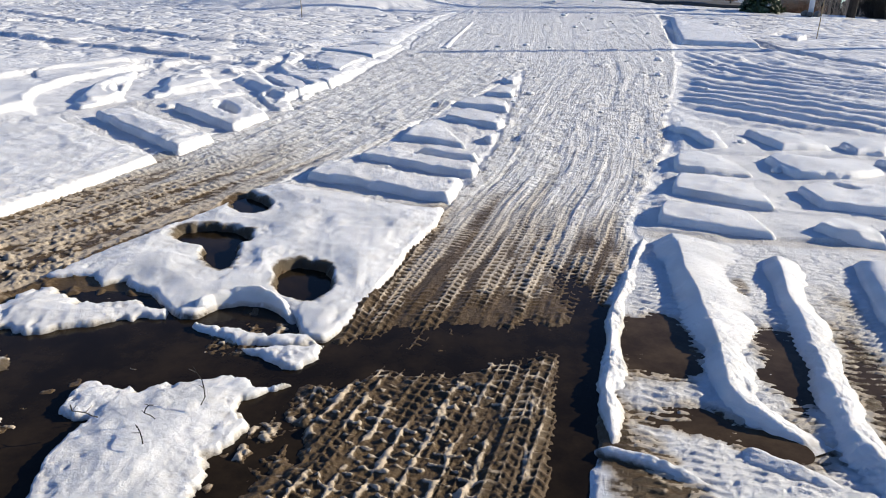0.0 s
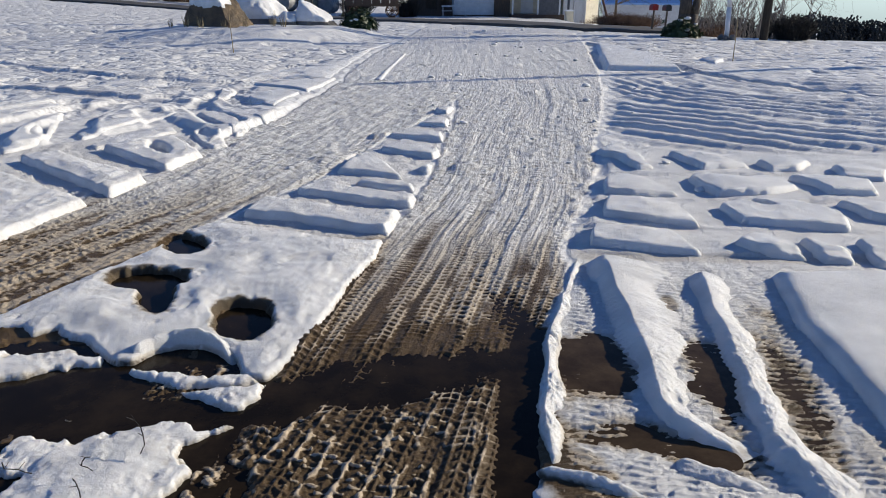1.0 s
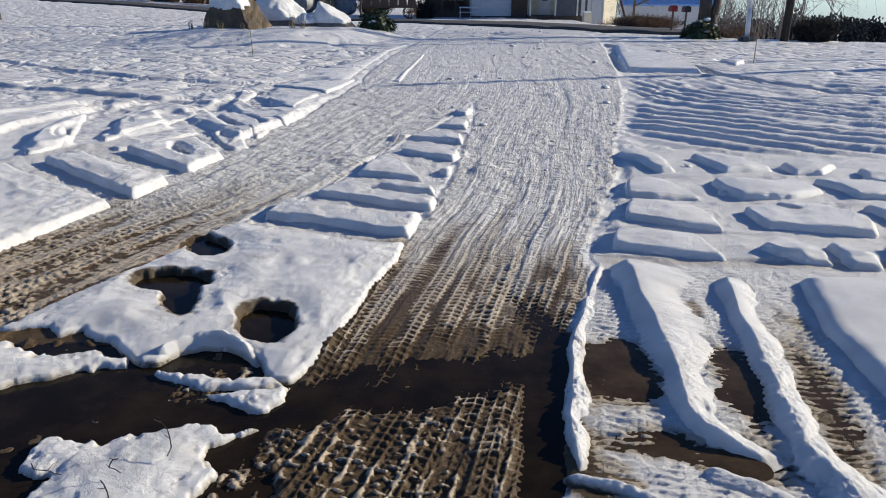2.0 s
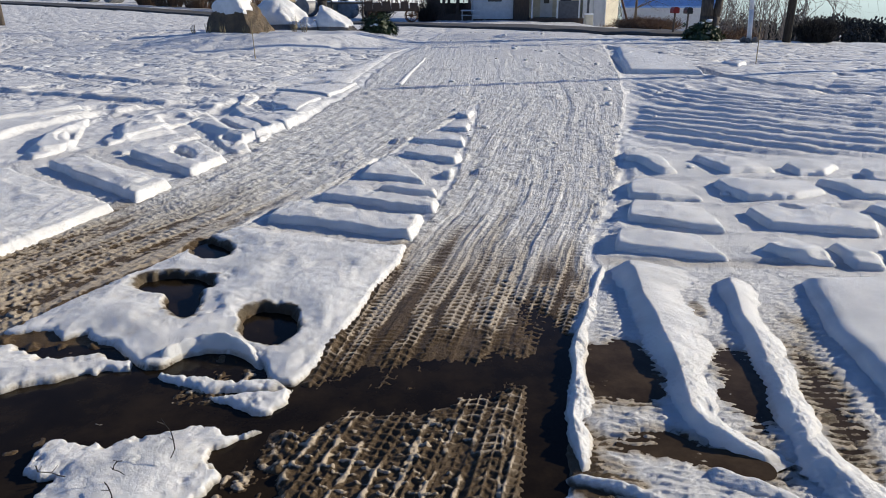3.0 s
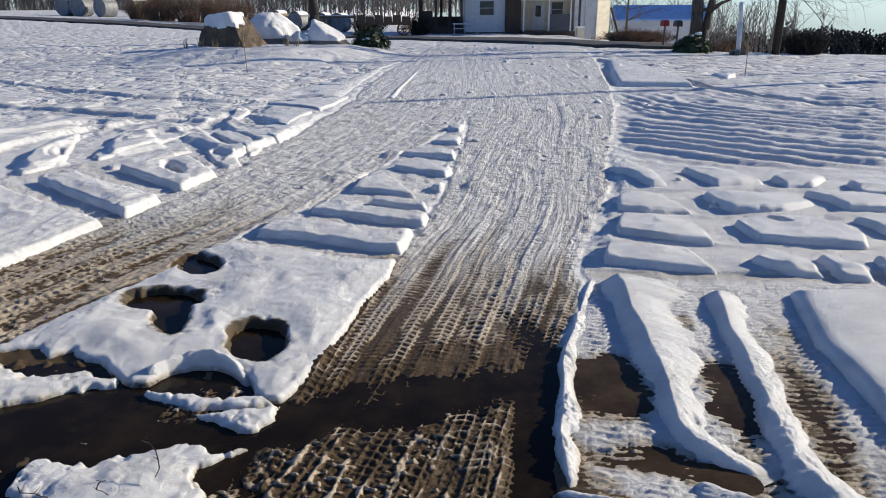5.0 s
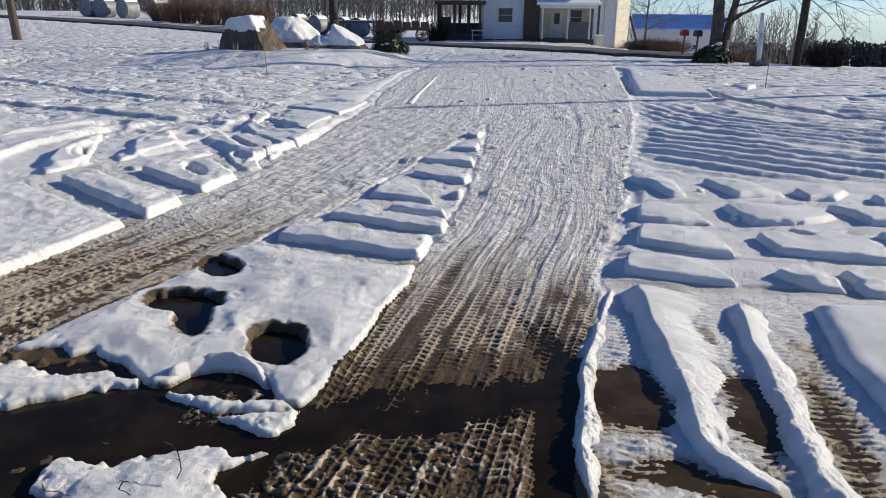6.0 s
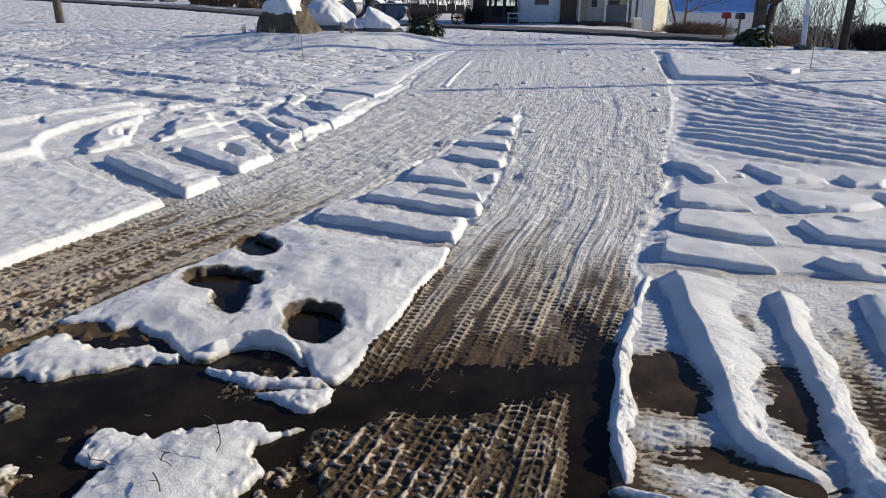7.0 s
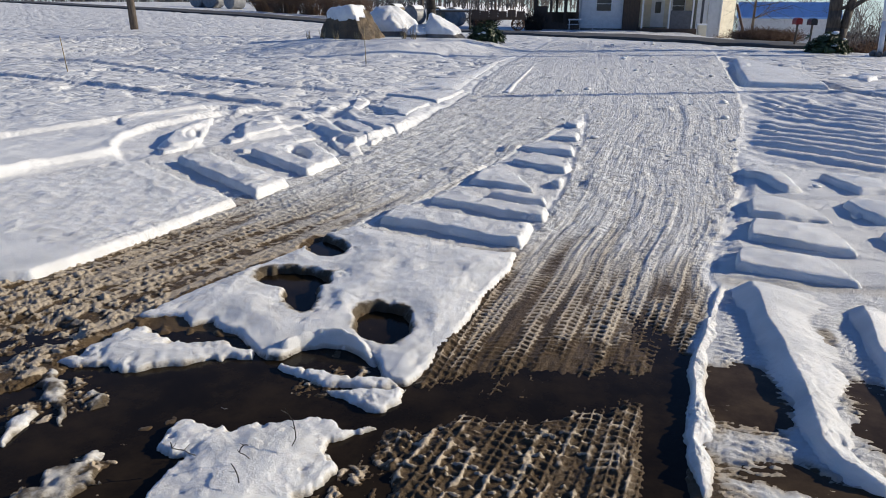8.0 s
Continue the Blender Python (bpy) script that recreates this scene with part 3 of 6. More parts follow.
def build_ground():
    """One sheet from behind the camera to the horizon, finest by the drive."""
    ys = [-400, -150, -60, -25, -10, -4, -1.5, -0.4, 0.3, 0.7, 1.0]
    ys += [1.2, 1.3, 1.4]
    v = 1.45
    while v < 3000:
        ys.append(v)
        v += v * (0.0024 if v < 5 else 0.0048 if v < 40 else 0.03 if v < 150 else 0.2)
    ys.append(4500.0)
    u = list(np.arange(-0.98, 0.84, 0.0024))
    for k in range(14):
        u.insert(0, u[0] - 0.004 * 2.0 ** (k * 0.95))
        u.append(u[-1] + 0.004 * 2.0 ** (k * 0.95))
    ys, u = np.array(ys), np.array(u)
    wide = np.maximum(ys, 1.0) + 0.35
    x, y = np.outer(wide, u).ravel(), np.repeat(ys, len(u))
    z, soil, crest = ground_shape(x, y)
    core = np.tile(smooth(-1.25, -1.0, u) * smooth(1.05, 0.85, u), len(ys))  # beyond the drive the snow lies plain
    churn, soil, crest = LAST_CHURN * core, soil * core, crest * core
    z = np.where((y < 12) & (core < 1), z * core + 0.09 * (1 - core), z)
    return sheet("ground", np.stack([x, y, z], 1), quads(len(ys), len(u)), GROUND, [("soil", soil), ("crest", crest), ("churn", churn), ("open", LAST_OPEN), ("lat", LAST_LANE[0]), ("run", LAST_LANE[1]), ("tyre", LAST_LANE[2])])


ground = tagged(build_ground(), "snow-covered yard with muddy wheel-worn drive and slush", "ground", kind="structure")

GROUP = "snow standing between wheel tracks"


def snow_slab(outline, h, edge, seed, holes=(), wet=0.0, rough=0.5, ramp=0.0, fall=0.0, thin=0.0, low=-0.004, label="white snow block standing between wheel tracks"):
    """A slab of crusted snow with a rounded rim, crumbled edges and melted holes."""
    pts = np.array(outline)
    lo, hi = pts.min(0) - 0.06, pts.max(0) + 0.06
    lo, hi = np.maximum(lo, (-9, 0.6)), np.minimum(hi, (7, 60))
    far = float(np.hypot(*np.clip(pts.mean(0), -8, 8)))
    cell = min(max(0.0030 * far, 0.0065), 0.06)
    if (hi - lo).prod() / cell**2 > 70000:
        cell = math.sqrt((hi - lo).prod() / 70000)
    xs, ys = np.arange(lo[0], hi[0] + cell, cell), np.arange(lo[1], hi[1] + cell, cell)
    x, y = (a.ravel() for a in np.meshgrid(xs, ys))
    crumb = (0.3 + 0.7 * rough) * (1.7 if low < -0.01 else 1.0)
    fine = (0.026 if far < 4.5 and rough > 0.3 else 0.012)
    wx = x + crumb * (0.026 * fbm(x, y, 0.22, 3, seed) + fine * fbm(x, y, 0.075, 4, seed + 50, 0.62))
    wy = y + crumb * (0.026 * fbm(x, y, 0.22, 3, seed + 9) + fine * fbm(x, y, 0.075, 4, seed + 60, 0.62))
    sd = edge_distance(wx, wy, outline)
    hole = np.full(x.shape, 9.0)
    hx, hy = wx + 0.035 * fbm(x, y, 0.13, 4, seed + 70, 0.6), wy + 0.035 * fbm(x, y, 0.13, 4, seed + 71, 0.6)
    for o in holes:
        hole = np.minimum(hole, oval(hx, hy, *o))
    rim = np.minimum(sd, hole)
    k = np.minimum(np.clip(sd / edge, 0, 1), np.clip(hole / 0.04, 0, 1))
    body = np.sqrt(1 - (1 - k) ** 2)
    if low < -0.01:  # thin at its melting rim
        body = 0.35 * body + 0.65 * k
    if ramp:  # the sunny side has slumped
        body = np.minimum(body, 0.12 + 0.88 * smooth(-0.02, ramp, edge_distance(wx + ramp, wy, outline)))
    base, soil, _ = ground_shape(x, y)
    base = np.minimum(base, 0.02 + 0.5 * base)
    top = h * (1 + (0.04 if fall else 0.10) * fbm(x, y, 0.5, 3, seed + 20)) + (0.001 + 0.002 * rough) * fbm(x, y, 0.10, 3, seed + 30)
    if cell < 0.012:
        top += (0.0010 if rough < 0.3 else 0.0026) * fbm(x, y, 0.028, 2, seed + 33)
    top += 0.005 * rough * smooth(0.2, 0.7, fbm(x, y, 0.07, 2, seed + 31))
    top += 0.014 * smooth(0.09, 0.02, hole) * (0.4 + fbm(x, y, 0.1, 3, seed + 72))
    top -= 0.20 * h * smooth(0.25, 0.65, fbm(x, y, 0.24, 2, seed + 44)) * (0.25 if fall or rough < 0.3 else 0.5 if far > 5 else 1.0)
    if fall:  # a flat top that runs out to the right
        top = top * (1 - fall * smooth(0.42, 1.02, (x - pts[:, 0].min()) / np.ptp(pts[:, 0])))
    top = top * (1 - (0.45 if wet else 0.12) * smooth(0.22, 0.0, rim))
    if thin:  # melted down towards the puddle
        top = top * (1 - thin * smooth(3.15, 2.65, y + 0.25 * fbm(x, y, 0.3, 3, seed + 90)))
    level = low if wet else np.maximum(base, low) * smooth(3.7, 4.0, y)
    z = np.where(rim > 0, (base - 0.03) * (1 - body) + (level + top) * body, base - 0.03)
    if cell < 0.012 and rough > 0.4:  # pitted, grainy crust near its melting rim
        grainy = smooth(0.0, 0.02, rim) * (0.08 + 0.92 * smooth(0.16, 0.03, rim)) * rough
        z += grainy * (0.009 * fbm(x, y, 0.045, 4, seed + 35, 0.7) - 0.016 * smooth(0.25, 0.6, fbm(x, y, 0.06, 3, seed + 36)))
    low = smooth(0.75, 0.25, body) + 0.9 * smooth(0.03, 0.0, hole)
    # hole walls: soaked brown, with the shade inside also put into the colour
    dirt = np.maximum(wet * np.clip(low, 0, 1) * smooth(0.15, 0.8, soil), (wet > 0) * smooth(0.055, 0.012, hole + 0.02 * fbm(x, y, 0.06, 3, seed + 83)))
    if wet:
        dirt = np.maximum(dirt, wet * smooth(0.028, -0.004, z + 0.014 - 0.022 * fbm(x, y, 0.08, 3, seed + 81)))
    if wet:  # half-soaked crust, greyer in patches
        dirt = np.maximum(dirt, wet * (0.16 + 0.30 * fbm(x, y, 0.13, 4, seed + 84, 0.6)))
    if rough > 0.85:  # churned and stained through
        dirt = np.maximum(dirt, wet * ((0.62 if rough > 1.4 else 0.22) + 0.6 * fbm(x, y, 0.08, 4, seed + 80)))
    keep = rim > -1.5 * cell
    f = quads(len(ys), len(xs), keep)
    used = np.unique(f)
    renum = np.zeros(len(x), np.int64)
    renum[used] = np.arange(len(used))
    v = np.stack([x, y, z], 1)[used]
    ob = sheet("snow_block", v, renum[f], SNOW, [("soil", dirt[used])])
    return tagged(ob, label, "snow block", GROUP)


def snow_ridge(line, h, left, right, wet=0.0, label="rounded snow ridge pushed up between tyre tracks"):
    """A heaped ridge: a steep flank on its left, a long back on its right; widths and height run from (start, end)."""
    pts = curve_points(line, 5)
    cols = np.concatenate([np.linspace(-1, 0, 26)[:-1], np.linspace(0, 1, 34)])
    run = np.concatenate([[0], np.cumsum([np.hypot(*(b - a)) for a, b in zip(pts, pts[1:])])])
    n = int(run[-1] / 0.008) + 2
    s = np.linspace(0, run[-1], n)
    way = s / s[-1]
    h, left, right = (v[0] + (v[1] - v[0]) * way if isinstance(v, tuple) else v + 0 * way for v in (h, left, right))
    px, py = (np.interp(s, run, [p[k] for p in pts]) for k in (0, 1))
    tx, ty = np.gradient(px), np.gradient(py)
    norm = np.hypot(tx, ty)
    nx, ny = -ty / norm, tx / norm  # to the right of a line that comes towards the camera's end
    ends = smooth(0, 0.06, s) * smooth(0, 0.26, s[-1] - s)
    slim = 0.30 if left.max() < 0.04 else 0.12
    wav = 1 + 0.16 * vnoise(s / 0.20, s * 0 + len(line), 5) + slim * vnoise(s / 0.06, s * 0 + 3, 9)
    teeth = 1 + (0.10 + 0.14 * vnoise(s / 0.13, s * 0 + 1, 7)) * np.sin(2 * np.pi * py / 0.043 + 2 * vnoise(s / 0.1, s * 0, 4)) * smooth(3.5, 3.0, py)
    c = np.tile(cols, (n, 1))
    off = np.where(c < 0, c * left[:, None] * (1 + (teeth - 1)[:, None] * np.abs(c) ** 3), c * right[:, None]) * (0.6 + 0.4 * ends[:, None]) * wav[:, None]
    off += 0.010 * vnoise(s / 0.19, s * 0 + 5, 2)[:, None]
    x, y = (px[:, None] + nx[:, None] * off).ravel(), (py[:, None] + ny[:, None] * off).ravel()
    base, soil, _ = ground_shape(x, y)
    k = np.abs(c)
    prof = np.where(c < 0, 0.55 * (1 - k) ** 1.25 + 0.45 * (1 - k**2) ** 1.6, 0.65 * (1 - k**2) ** 1.5 + 0.35 * (1 - k) ** 1.2)
    lift = (prof * ends[:, None] * (h * (1 + 0.16 * vnoise(s / 0.24, s * 0 + 7, 8) + 0.07 * vnoise(s / 0.06, s * 0 + 4, 3)))[:, None]).ravel()
    up = smooth(0.0, 0.025, lift)
    close = smooth(3.4, 2.5, y)
    z = np.clip(base, -0.012, 0.02) * (1 - 0.8 * smooth(0.0, 0.012, lift)) - 0.009 + lift * 1.05 + up * ((0.003 + 0.004 * close) * fbm(x, y, 0.12, 4, 41, 0.65) + (0.0016 + 0.009 * close) * fbm(x, y, 0.045, 4, 42, 0.72) - 0.008 * close * smooth(0.15, 0.55, fbm(x, y, 0.07, 3, 43)))
    if left.max() < 0.04:  # a thin lip: chipped and icy
        z += up * (0.016 * fbm(x, y, 0.055, 4, 47, 0.7) - 0.014 * smooth(0.1, 0.5, fbm(x, y, 0.10, 3, 48)))
    dirt = wet * smooth(0.030, 0.004, lift) * smooth(0.15, 0.7, soil + 0.25 * fbm(x, y, 0.06, 3, 46))
    ob = sheet("snow_ridge", np.stack([x, y, z], 1), quads(n, len(cols)), SNOW, [("soil", dirt)])
    return tagged(ob, label, "snow ridge", GROUP)


# slabs, blocks and ridges of snow that the wheels have left standing
snow_slab([(-2.16, 3.02), (-2.05, 3.33), (-1.92, 3.62), (-1.84, 3.82), (-1.68, 4.17), (-1.60, 4.45), (-1.44, 4.66), (-0.92, 4.46), (-0.45, 4.28), (-0.27, 4.28), (-0.31, 3.93), (-0.43, 3.55), (-0.50, 3.12), (-0.58, 2.72), (-0.66, 2.56), (-0.75, 2.57), (-0.79, 2.64), (-0.85, 2.76), (-0.97, 2.85), (-1.10, 2.88), (-1.22, 2.84), (-1.27, 2.72), (-1.36, 2.70), (-1.46, 2.80), (-1.56, 2.92), (-1.65, 2.94), (-1.76, 3.03), (-1.85, 2.97), (-1.93, 3.06)], 0.060, 0.030, 1, holes=[(-0.89, 3.12, 0.13, 0.20, 18), (-1.55, 3.64, 0.22, 0.15, -16), (-1.42, 3.40, 0.08, 0.20, 22), (-1.52, 4.22, 0.10, 0.19, 30)], wet=0.8, thin=0.45, label='white crusted snow slab with dark melted footprints between wheel tracks')
snow_ridge([(-1.30, 2.74), (-1.21, 2.86), (-1.07, 2.90), (-0.93, 2.84), (-0.82, 2.70)], 0.070, 0.030, 0.09, wet=0.6, label="curled snow rim over a melted hollow")
snow_slab([(-2.26, 2.50), (-2.20, 2.65), (-2.16, 2.90), (-2.04, 2.94), (-1.90, 2.83), (-1.76, 2.82), (-1.62, 2.86), (-1.42, 2.78), (-1.38, 2.68), (-1.57, 2.67), (-1.70, 2.58), (-1.82, 2.53), (-1.95, 2.48), (-2.06, 2.52), (-2.16, 2.50)], 0.050, 0.030, 2, wet=0.7, rough=0.85, low=-0.018, label="crumbling snow slab at the puddle's edge")
snow_slab([(-1.50, 2.00), (-1.52, 2.08), (-1.49, 2.15), (-1.41, 2.18), (-1.25, 2.15), (-1.18, 2.19), (-1.08, 2.21), (-0.96, 2.27), (-0.78, 2.24), (-0.64, 2.22), (-0.76, 2.17), (-0.85, 2.11), (-0.80, 1.99), (-0.76, 1.93), (-0.83, 1.86), (-0.84, 1.72), (-0.80, 1.50), (-1.31, 1.45), (-1.35, 1.68), (-1.36, 1.86), (-1.38, 1.94)], 0.052, 0.028, 3, wet=0.7, rough=0.85, low=-0.018, label='pitted grainy snow slab with bent twigs beside dark puddle')
snow_slab([(-1.91, 1.60), (-1.86, 1.70), (-1.83, 1.81), (-1.78, 1.90), (-1.73, 2.00), (-1.62, 1.89), (-1.53, 1.80), (-1.57, 1.74), (-1.59, 1.65), (-1.61, 1.51), (-1.84, 1.48)], 0.031, 0.06, 4, wet=1, rough=1.6, low=-0.018, label='brown lump of churned muddy slush')
snow_slab([(-2.27, 2.43), (-2.27, 2.54), (-2.12, 2.43), (-2.02, 2.23), (-1.89, 2.08), (-1.92, 2.05), (-2.05, 2.18)], 0.022, 0.04, 5, wet=1, rough=1.6, low=-0.008, label='brown lump of churned muddy slush')
snow_slab([(-2.07, 1.92), (-2.13, 2.07), (-2.10, 2.17), (-2.04, 2.16), (-2.05, 2.04), (-2.00, 1.88)], 0.022, 0.03, 6, wet=0.8, rough=1.2, low=-0.008, label='thin broken sheet of melting ice')
snow_slab([(-2.02, 2.30), (-1.97, 2.38), (-1.85, 2.32), (-1.80, 2.22), (-1.88, 2.16)], 0.011, 0.05, 7, wet=1, rough=1.6, low=-0.008, label='brown lump of churned muddy slush')
snow_slab([(-1.36, 2.67), (-1.14, 2.67), (-0.95, 2.61), (-0.80, 2.62), (-0.70, 2.64), (-0.70, 2.54), (-0.84, 2.51), (-1.00, 2.52), (-1.12, 2.58)], 0.030, 0.03, 8, wet=0.5, rough=1.1, low=-0.005, label='thin broken sheet of melting ice')
snow_slab([(-1.02, 2.47), (-0.86, 2.50), (-0.70, 2.53), (-0.65, 2.56), (-0.66, 2.40), (-0.71, 2.34), (-0.80, 2.36), (-0.88, 2.42)], 0.032, 0.03, 9, wet=0.5, rough=1.1, low=-0.005, label='thin broken sheet of melting ice')
snow_slab([(-1.45, 2.49), (-1.45, 2.46), (-1.50, 2.45), (-1.52, 2.48), (-1.57, 2.50), (-1.53, 2.50), (-1.49, 2.50)], 0.006, 0.012, 11, wet=0.9, rough=1, low=-0.024, label='small chip of dirty ice floating in meltwater')
snow_slab([(-1.14, 2.35), (-1.18, 2.33), (-1.19, 2.31), (-1.25, 2.34), (-1.26, 2.35), (-1.21, 2.37), (-1.19, 2.38)], 0.006, 0.012, 12, wet=0.9, rough=1, low=-0.024, label='small chip of dirty ice floating in meltwater')
snow_slab([(-1.34, 2.30), (-1.31, 2.27), (-1.36, 2.27), (-1.40, 2.29), (-1.40, 2.31), (-1.40, 2.33), (-1.33, 2.31)], 0.006, 0.012, 13, wet=0.9, rough=1, low=-0.024, label='small chip of dirty ice floating in meltwater')
snow_slab([(-0.39, 2.60), (-0.40, 2.59), (-0.42, 2.58), (-0.42, 2.59), (-0.43, 2.60), (-0.42, 2.61), (-0.40, 2.61)], 0.006, 0.012, 14, wet=0.9, rough=1, low=-0.024, label='small chip of dirty ice floating in meltwater')
snow_slab([(0.30, 2.52), (0.29, 2.52), (0.26, 2.51), (0.26, 2.52), (0.25, 2.53), (0.27, 2.53), (0.28, 2.54)], 0.006, 0.012, 15, wet=0.9, rough=1, low=-0.024, label='small chip of dirty ice floating in meltwater')
snow_slab([(0.32, 2.36), (0.32, 2.34), (0.30, 2.35), (0.28, 2.35), (0.29, 2.36), (0.29, 2.37), (0.31, 2.37)], 0.006, 0.012, 16, wet=0.9, rough=1, low=-0.024, label='small chip of dirty ice floating in meltwater')
snow_slab([(-1.56, 1.98), (-1.55, 1.97), (-1.57, 1.96), (-1.59, 1.97), (-1.59, 1.98), (-1.58, 1.98), (-1.57, 1.99)], 0.006, 0.012, 17, wet=0.9, rough=1, low=-0.024, label='small chip of dirty ice floating in meltwater')
snow_slab([(-1.20, 2.33), (-1.18, 2.32), (-1.22, 2.31), (-1.25, 2.31), (-1.25, 2.33), (-1.23, 2.35), (-1.22, 2.34)], 0.006, 0.012, 18, wet=0.9, rough=1, low=-0.024, label='small chip of dirty ice floating in meltwater')
snow_slab([(-1.71, 2.48), (-1.71, 2.46), (-1.74, 2.46), (-1.75, 2.47), (-1.76, 2.48), (-1.76, 2.49), (-1.73, 2.50)], 0.006, 0.012, 19, wet=0.9, rough=1, low=-0.024, label='small chip of dirty ice floating in meltwater')
snow_slab([(-1.61, 2.55), (-1.62, 2.53), (-1.65, 2.53), (-1.66, 2.54), (-1.67, 2.55), (-1.66, 2.56), (-1.64, 2.56)], 0.006, 0.012, 20, wet=0.9, rough=1, low=-0.024, label='small chip of dirty ice floating in meltwater')
snow_slab([(-3.01, 3.39), (-2.83, 3.89), (-2.69, 4.36), (-2.52, 5.12), (-3.17, 5.63), (-4.01, 6.30), (-4.37, 5.89), (-4.75, 5.29), (-5.76, 4.24), (-5.59, 2.65), (-3.99, 3.06)], 0.066, 0.04, 21, rough=0.25, ramp=0.03, label='wide smooth slab of untouched snow along the drive')
snow_slab([(-3.78, 6.50), (-3.49, 6.72), (-2.34, 5.80), (-2.44, 5.30)], 0.079, 0.025, 22, rough=0.22, ramp=0.03)
snow_slab([(-3.23, 7.00), (-2.94, 7.31), (-2.67, 7.56), (-2.15, 6.77), (-2.29, 6.12)], 0.079, 0.025, 23, holes=[(-2.66, 6.94, 0.07, 0.28, 30)], rough=0.22, ramp=0.03)
snow_slab([(-3.87, 7.78), (-3.87, 8.2), (-3.63, 8.81), (-3.31, 9.46), (-3.14, 9.15), (-3.41, 8.23), (-3.66, 7.5)], 0.035, 0.026, 70, rough=0.1, ramp=0.035, label='snow block standing beside curving wheel ruts')
snow_slab([(-3.47, 7.2), (-3.27, 7.88), (-2.92, 8.26), (-2.77, 7.98), (-3.06, 7.36), (-3.31, 7.03)], 0.032, 0.026, 71, rough=0.1, ramp=0.035, label='snow block standing beside curving wheel ruts')
snow_slab([(-2.67, 7.95), (-2.62, 8.28), (-2.3, 8.0), (-2.02, 7.24), (-2.17, 7.1), (-2.4, 7.38)], 0.038, 0.026, 72, rough=0.1, ramp=0.035, holes=[(-2.42, 7.86, 0.10, 0.16, 30)], label='snow block standing beside curving wheel ruts')
snow_slab([(-2.96, 9.16), (-2.77, 9.41), (-2.25, 8.62), (-2.0, 8.1), (-2.06, 7.63), (-2.36, 8.25)], 0.038, 0.026, 73, rough=0.1, ramp=0.035, label='snow block standing beside curving wheel ruts')
snow_slab([(-2.64, 10.6), (-2.24, 11.24), (-1.88, 10.82), (-1.97, 10.12), (-2.0, 9.46), (-2.43, 9.88)], 0.038, 0.026, 74, rough=0.1, ramp=0.035, label='snow block standing beside curving wheel ruts')
snow_slab([(-2.15, 8.75), (-2.05, 9.25), (-1.87, 9.1), (-1.9, 8.45)], 0.035, 0.026, 75, rough=0.1, ramp=0.035, label='snow block standing beside curving wheel ruts')
snow_slab([(-3.12, 10.4), (-3.24, 11.36), (-2.97, 11.38), (-2.92, 10.86), (-2.9, 10.02)], 0.038, 0.026, 76, rough=0.1, ramp=0.035, label='snow block standing beside curving wheel ruts')
snow_slab([(-2.92, 12.05), (-2.1, 12.57), (-1.59, 13.0), (-1.7, 11.83), (-1.84, 11.14), (-2.35, 11.7)], 0.038, 0.026, 77, rough=0.1, ramp=0.035, label='snow block standing beside curving wheel ruts')
snow_slab([(-4.4, 7.2), (-4.49, 7.7), (-4.71, 8.14), (-4.82, 9.03), (-4.65, 9.27), (-4.2, 8.06), (-3.95, 7.42), (-4.02, 6.95), (-4.11, 6.8)], 0.032, 0.026, 78, rough=0.1, ramp=0.035, holes=[(-4.33, 7.90, 0.07, 0.30, 25)], label='snow block standing beside curving wheel ruts')
snow_slab([(-5.9, 8.9), (-5.7, 9.68), (-5.35, 10.25), (-4.95, 9.89), (-5.24, 9.0), (-5.58, 8.43)], 0.029, 0.026, 79, rough=0.1, ramp=0.035, label='snow block standing beside curving wheel ruts')
snow_slab([(-0.97, 13.00), (-0.84, 15.37), (-0.62, 18.74), (-0.53, 18.39), (-0.74, 14.57), (-0.80, 12.66)], 0.028, 0.09, 30, rough=0.22, ramp=0.03)
snow_slab([(-1.73, 12.77), (-1.69, 14.92), (-1.45, 19.65), (-0.83, 23.85), (-1.53, 20.88), (-2.16, 15.88), (-3.31, 13.86), (-3.39, 12.52), (-2.72, 13.11)], 0.030, 0.22, 31, rough=0.22, ramp=0.03, label='low snow bank curving along the drive')
snow_slab([(-1.31, 4.80), (-1.23, 5.25), (-0.95, 5.09), (-0.60, 4.95), (-0.34, 4.83), (-0.16, 4.86), (-0.22, 4.40), (-0.45, 4.47), (-0.88, 4.67)], 0.068, 0.025, 32, rough=0.22, ramp=0.03, label='snow block with sharp edges between two wheel tracks')
snow_slab([(-1.04, 5.41), (-0.88, 5.76), (-0.66, 5.54), (-0.38, 5.41), (-0.06, 5.27), (-0.09, 5.00), (-0.36, 5.09), (-0.72, 5.27)], 0.062, 0.025, 33, rough=0.22, ramp=0.03)
snow_slab([(-0.61, 5.71), (-0.41, 5.84), (-0.08, 5.60), (-0.07, 5.39), (-0.32, 5.53)], 0.056, 0.035, 34, rough=0.22, ramp=0.03)
snow_slab([(-0.81, 6.11), (-0.70, 6.68), (-0.51, 6.75), (-0.32, 6.33), (-0.17, 5.84), (-0.47, 5.98)], 0.056, 0.04, 35, rough=0.22, ramp=0.03)
snow_slab([(-0.48, 6.99), (-0.27, 7.45), (0.09, 7.16), (0.16, 6.83), (0.08, 6.63), (-0.19, 6.78)], 0.062, 0.04, 36, rough=0.22, ramp=0.03)
snow_slab([(-0.43, 7.70), (-0.16, 8.11), (0.20, 7.83), (0.19, 7.39), (-0.03, 7.57)], 0.062, 0.04, 37, rough=0.22, ramp=0.03)
